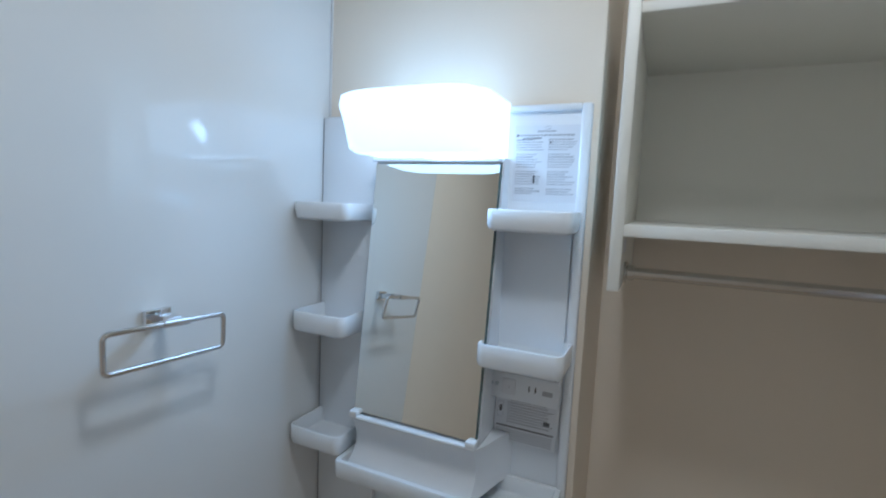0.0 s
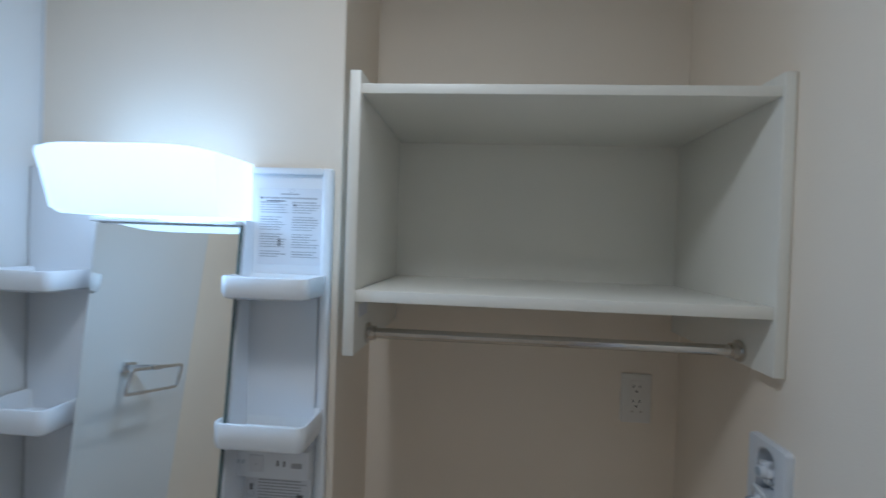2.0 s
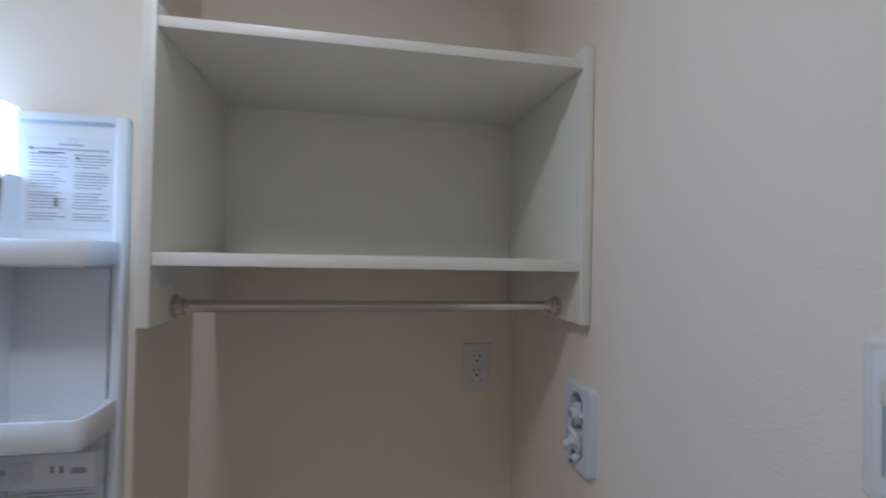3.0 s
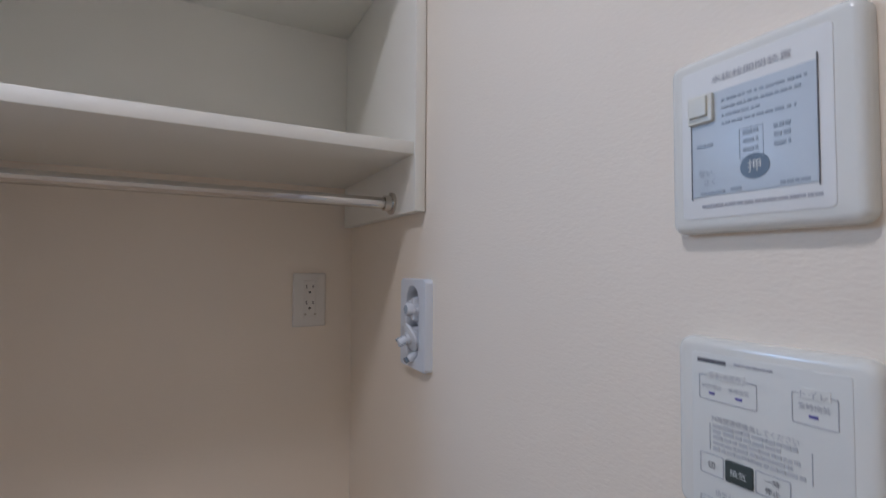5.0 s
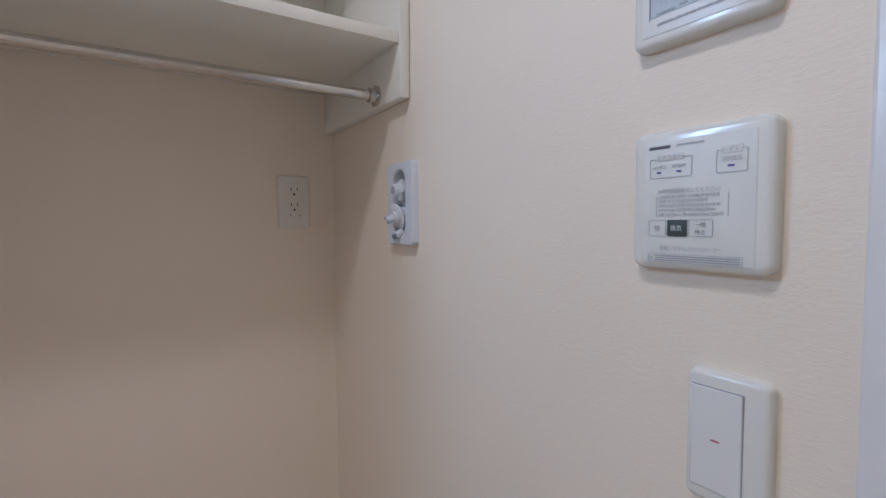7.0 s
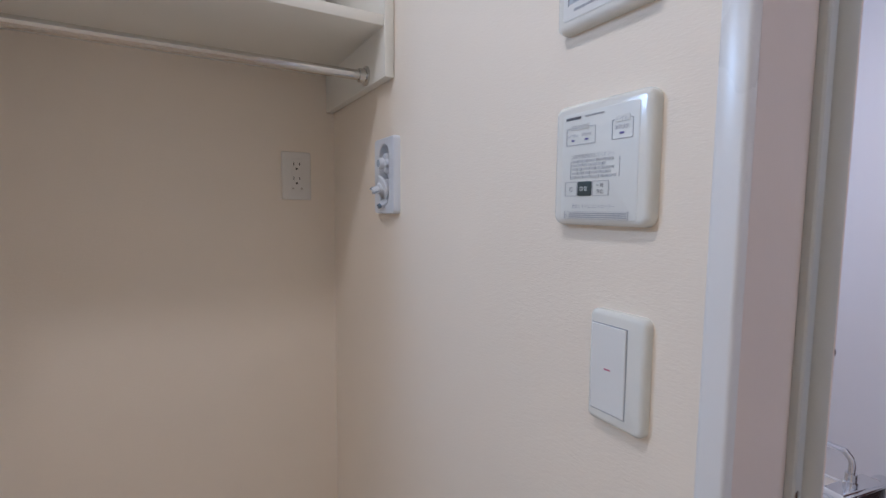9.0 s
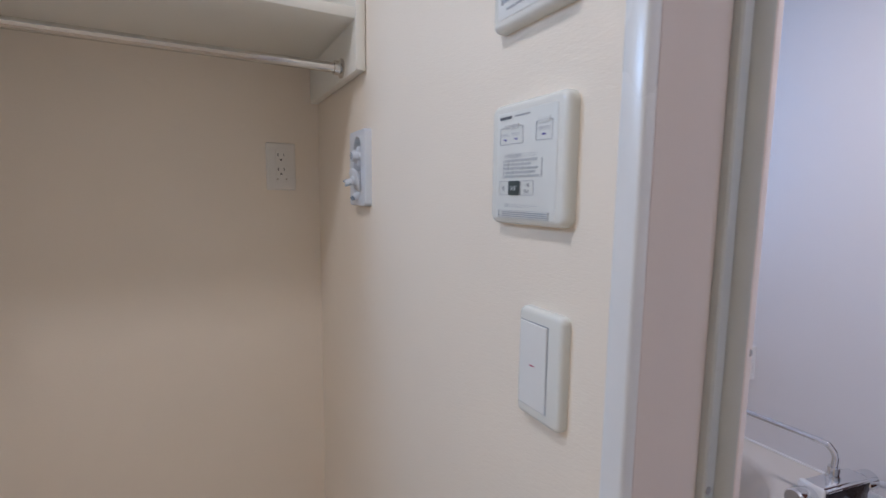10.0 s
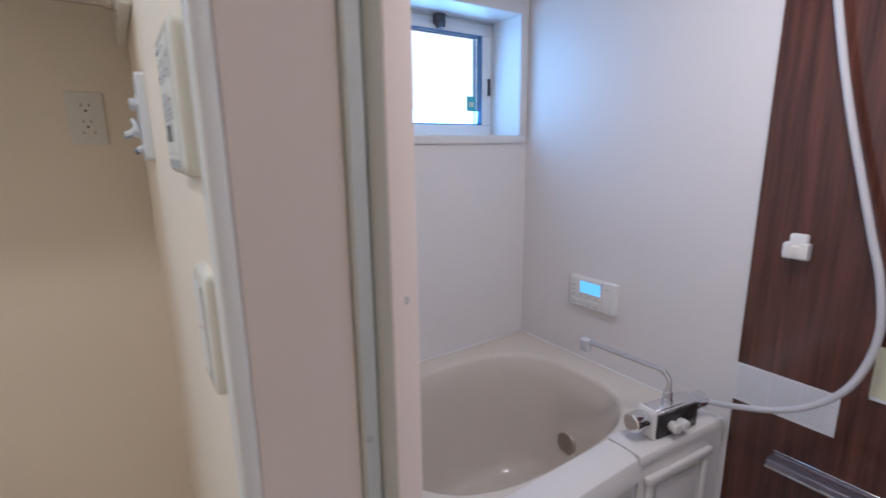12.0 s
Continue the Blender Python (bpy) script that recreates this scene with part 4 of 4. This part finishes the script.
def mixer_tap():
    t = thing("bath_mixer_tap", "chrome and black bath mixer tap with swivel spout", "mixer tap", Matrix.Translation((1.748, 0.450, 0)) @ Matrix.Rotation(radians(-9), 4, "Z") @ Matrix.Translation((-1.734, -0.436, 0)))
    zb = RIM + 0.0066
    part("foot", box_bm(1.638, 1.800, 0.408, 0.466, zb - 0.001, zb + 0.018, 0.003, 2), CHROME, t)
    zb += 0.013
    y0, y1 = 0.402, 0.455
    part("body", box_bm(1.632, 1.804, y0, y1, zb - 0.008, zb + 0.070, 0.008, 3), CHROME, t, "chrome body")
    part("front_panel", box_bm(1.641, 1.797, y0 - 0.004, y0 + 0.001, zb - 0.012, zb + 0.062, 0.002, 2), BLACK_GLOSS, t, "black front panel")
    part("top_edge", box_bm(1.640, 1.797, y0 - 0.005, y0 + 0.004, zb + 0.060, zb + 0.067, 0.002, 2), CHROME, t)
    cy, cz = (y0 + y1) / 2, zb + 0.040
    part("band", box_bm(1.625, 1.638, y0 - 0.005, y1 + 0.004, zb - 0.012, zb + 0.072, 0.008, 3), WHITE_KNOB, t, "white plastic band")
    knob = part("temperature_knob", tube_bm([(1.626, cy, cz), (1.612, cy, cz), (1.608, cy, cz), (1.575, cy, cz), (1.571, cy, cz)], [0.024, 0.024, 0.027, 0.027, 0.023], 28), CHROME, t)
    part("knob_stop", box_bm(1.588, 1.606, cy - 0.034, cy - 0.026, cz + 0.004, cz + 0.014, 0.002, 1), BLACK_GLOSS, knob, "dark stop button")
    part("flow_knob", tube_bm([(1.800, cy, cz), (1.812, cy, cz), (1.814, cy, cz), (1.850, cy, cz), (1.854, cy, cz)], [0.022, 0.022, 0.026, 0.026, 0.021], 24), CHROME, t)
    for x in (1.690, 1.722):
        part("small_knob", tube_bm([(x, y0 - 0.003, zb + 0.020), (x, y0 - 0.012, zb + 0.020), (x, y0 - 0.026, zb + 0.019), (x, y0 - 0.030, zb + 0.019)], [0.012, 0.015, 0.016, 0.012], 16), WHITE_KNOB, t, "white round knob")
    sx, sy = 1.704, 0.427
    part("spout_collar", tube_bm([(sx, sy, zb + 0.068), (sx, sy, zb + 0.082), (sx, sy, zb + 0.084), (sx, sy, zb + 0.104)], [0.016, 0.016, 0.013, 0.013], 18), CHROME, t)
    line = smooth_line([(sx, sy, zb + 0.10), (sx, sy, zb + 0.132), (sx - 0.004, sy + 0.012, zb + 0.151), (sx - 0.012, sy + 0.036, zb + 0.159), (sx - 0.076, sy + 0.236, zb + 0.172)], 7)
    part("spout", tube_bm(line, 0.0075, 16), CHROME, t)
    part("spout_tip", box_bm(sx - 0.092, sx - 0.068, sy + 0.226, sy + 0.256, zb + 0.142, zb + 0.181, 0.006, 3), HOSE_M, t, "grey spout tip")
    return t


mixer_tap()


def shower_hose():
    h = thing("shower_hose", "pale grey shower hose looping from the mixer tap", "shower hose")
    pts = [(1.848, 0.436, 0.560), (1.872, 0.408, 0.562), (1.868, 0.370, 0.574), (1.850, 0.310, 0.600), (1.842, 0.230, 0.634), (1.842, 0.155, 0.686), (1.848, 0.100, 0.762), (1.854, 0.074, 0.878), (1.855, 0.088, 1.0), (1.857, 0.122, 1.119), (1.862, 0.195, 1.38), (1.866, 0.243, 1.591), (1.868, 0.262, 1.70)]
    part("tube", tube_bm(smooth_line(pts, 8), 0.0080, 14), HOSE_M, h)
    part("hand_grip", tube_bm([(1.868, 0.262, 1.70), (1.862, 0.262, 1.74), (1.842, 0.262, 1.84), (1.82, 0.262, 1.90)], [0.012, 0.014, 0.015, 0.018], 16), WHITE_KNOB, h)
    part("upper_bracket", box_bm(1.845, 1.9055, 0.240, 0.284, 1.735, 1.775, 0.008, 3), WHITE_KNOB, h)
    return h


shower_hose()


def shower_hook():
    h = thing("shower_head_hook", "white plastic shower hook on the brown wall panel", "shower hook")
    x = BX1 - 0.006
    y, z = 0.254, 1.044
    part("base", box_bm(x - 0.022, x, y - 0.019, y + 0.019, z - 0.012, z + 0.034, 0.006, 3), WHITE_KNOB, h)
    for s in (-1, 1):
        part("prong", loft_bm([[(x - 0.040 * f, y + s * 0.010, zz), (x - 0.006, y + s * 0.010, zz), (x - 0.006, y + s * 0.026, zz), (x - 0.034 * f, y + s * 0.026, zz)] for zz, f in ((z - 0.027, 0.8), (z - 0.022, 0.95), (z + 0.004, 1.0), (z + 0.012, 0.94))]), WHITE_KNOB, h)
    part("cradle", box_bm(x - 0.033, x - 0.004, y - 0.012, y + 0.012, z - 0.026, z + 0.006, 0.004, 2), WHITE_KNOB, h)
    return h


shower_hook()

structure("accent_panel", box_bm(BX1 - 0.006, BX1, BY0, 0.358, -0.02, BTOP, 0.001, 1), BROWN_M, "glossy dark brown wood-grain accent wall panel", "wall panel")
structure("panel_joint", box_bm(BX1 - 0.009, BX1, 0.358, 0.366, -0.02, BTOP, 0.001, 1), SASH_M, "white joint strip beside the brown panel", "trim")


def bath_notice():
    n = thing("instruction_notice", "white instruction notice on the brown wall panel", "notice", on_wall(0.2430, 0.6440, BX1 - 0.006))
    sheet = part("sheet", box_bm(-0.1155, 0.1155, -0.056, 0.056, 0, 0.0008), PAPER_M, n, "", False)
    rng = random.Random(11)
    lines = []
    for k in range(15):
        y = 0.047 - 0.0064 * k
        lines += [scribble_bm(-0.108, -0.035, y, 0.0022, 0.0009, rng), scribble_bm(-0.03, 0.035, y, 0.0022, 0.0009, rng), scribble_bm(0.04, 0.108 - rng.uniform(0, 0.02), y, 0.0022, 0.0009, rng)]
    part("small_print", merge(*lines), LABEL_BLUE, sheet, "", False)


bath_notice()


def bath_shelf():
    s = thing("bath_shelf", "smoky metal shelf rail on the brown wall panel", "shelf")
    x = BX1 - 0.006
    part("plank", box_bm(x - 0.054, x, -0.16, 0.242, 0.464, 0.486, 0.004, 3), SMOKE_M, s)
    # chrome strips shape the highlight low on the front and the bright back line
    part("front_highlight_edge", box_bm(x - 0.0565, x - 0.052, -0.16, 0.2415, 0.463, 0.470, 0.0015, 2), CHROME, s)
    part("back_highlight_strip", box_bm(x - 0.006, x, -0.16, 0.241, 0.486, 0.491, 0.001, 1), CHROME, s)


bath_shelf()
tag_ = thing("yellow_tag", "pale yellow paper tag on the brown wall panel", "tag")
part("sheet", box_bm(BX1 - 0.0075, BX1 - 0.006, -0.04, 0.080, 0.722, 0.846), YELLOW_PAPER, tag_, "", False)
part("hem", box_bm(BX1 - 0.0082, BX1 - 0.0076, -0.04, 0.078, 0.716, 0.724), PAPER_M, tag_, "", False)


def bath_remote():
    r = thing("bath_remote_control", "white bath water heater remote with blue display", "remote control", on_wall(0.852, 0.768, BX1))
    part("case", plate_bm(0.200, 0.112, 0.018, 0.006, 0.004), WHITE_KNOB, r)
    part("face", shifted(plate_bm(0.140, 0.104, 0.0022, 0.005, 0.001), Matrix.Translation((-0.026, 0.0, 0.0172))), ROCKER_M, r)
    part("flap_seam", merge(bar_bm(0.046, 0.0475, -0.052, 0.052, 0.0182), bar_bm(-0.094, 0.044, -0.018, -0.0170, 0.0196)), INK_SOFT, r, "", False)
    part("display", box_bm(-0.050, 0.040, 0.0, 0.044, 0.0175, 0.0200, 0.001, 1), LCD_M, r, "lit blue display")
    for k in range(4):
        part("key", shifted(plate_bm(0.024, 0.010, 0.001, 0.003, 0.0005), Matrix.Translation((-0.076 + 0.033 * k, -0.030, 0.0193))), WHITE_KNOB, r)
    part("print", merge(bar_bm(-0.018, 0.006, 0.046, 0.0485, 0.0195), bar_bm(-0.086, -0.072, 0.020, 0.023, 0.0195), bar_bm(-0.086, -0.074, 0.004, 0.007, 0.0195), bar_bm(0.058, 0.074, 0.030, 0.033, 0.0182),
                        *[bar_bm(-0.084 + 0.033 * k, -0.066 + 0.033 * k, -0.044, -0.041, 0.0195) for k in range(4)], *[bar_bm(-0.082 + 0.033 * k, -0.070 + 0.033 * k, -0.012, -0.0095, 0.0195) for k in range(4)]), INK_SOFT, r, "", False)


bath_remote()


def bath_lamp():
    c = thing("bath_ceiling_light", "round white bathroom ceiling light", "ceiling light")
    part("rim", tube_bm([(1.30, 0.1, BTOP), (1.30, 0.1, BTOP - 0.03)], [0.10, 0.095], 32), TRIM_M, c)
    d = part("dome", tube_bm([(1.30, 0.1, BTOP - 0.03), (1.30, 0.1, BTOP - 0.045), (1.30, 0.1, BTOP - 0.055)], [0.09, 0.085, 0.05], 32), LAMP_DISC, c)
    d.visible_shadow = False


bath_lamp()
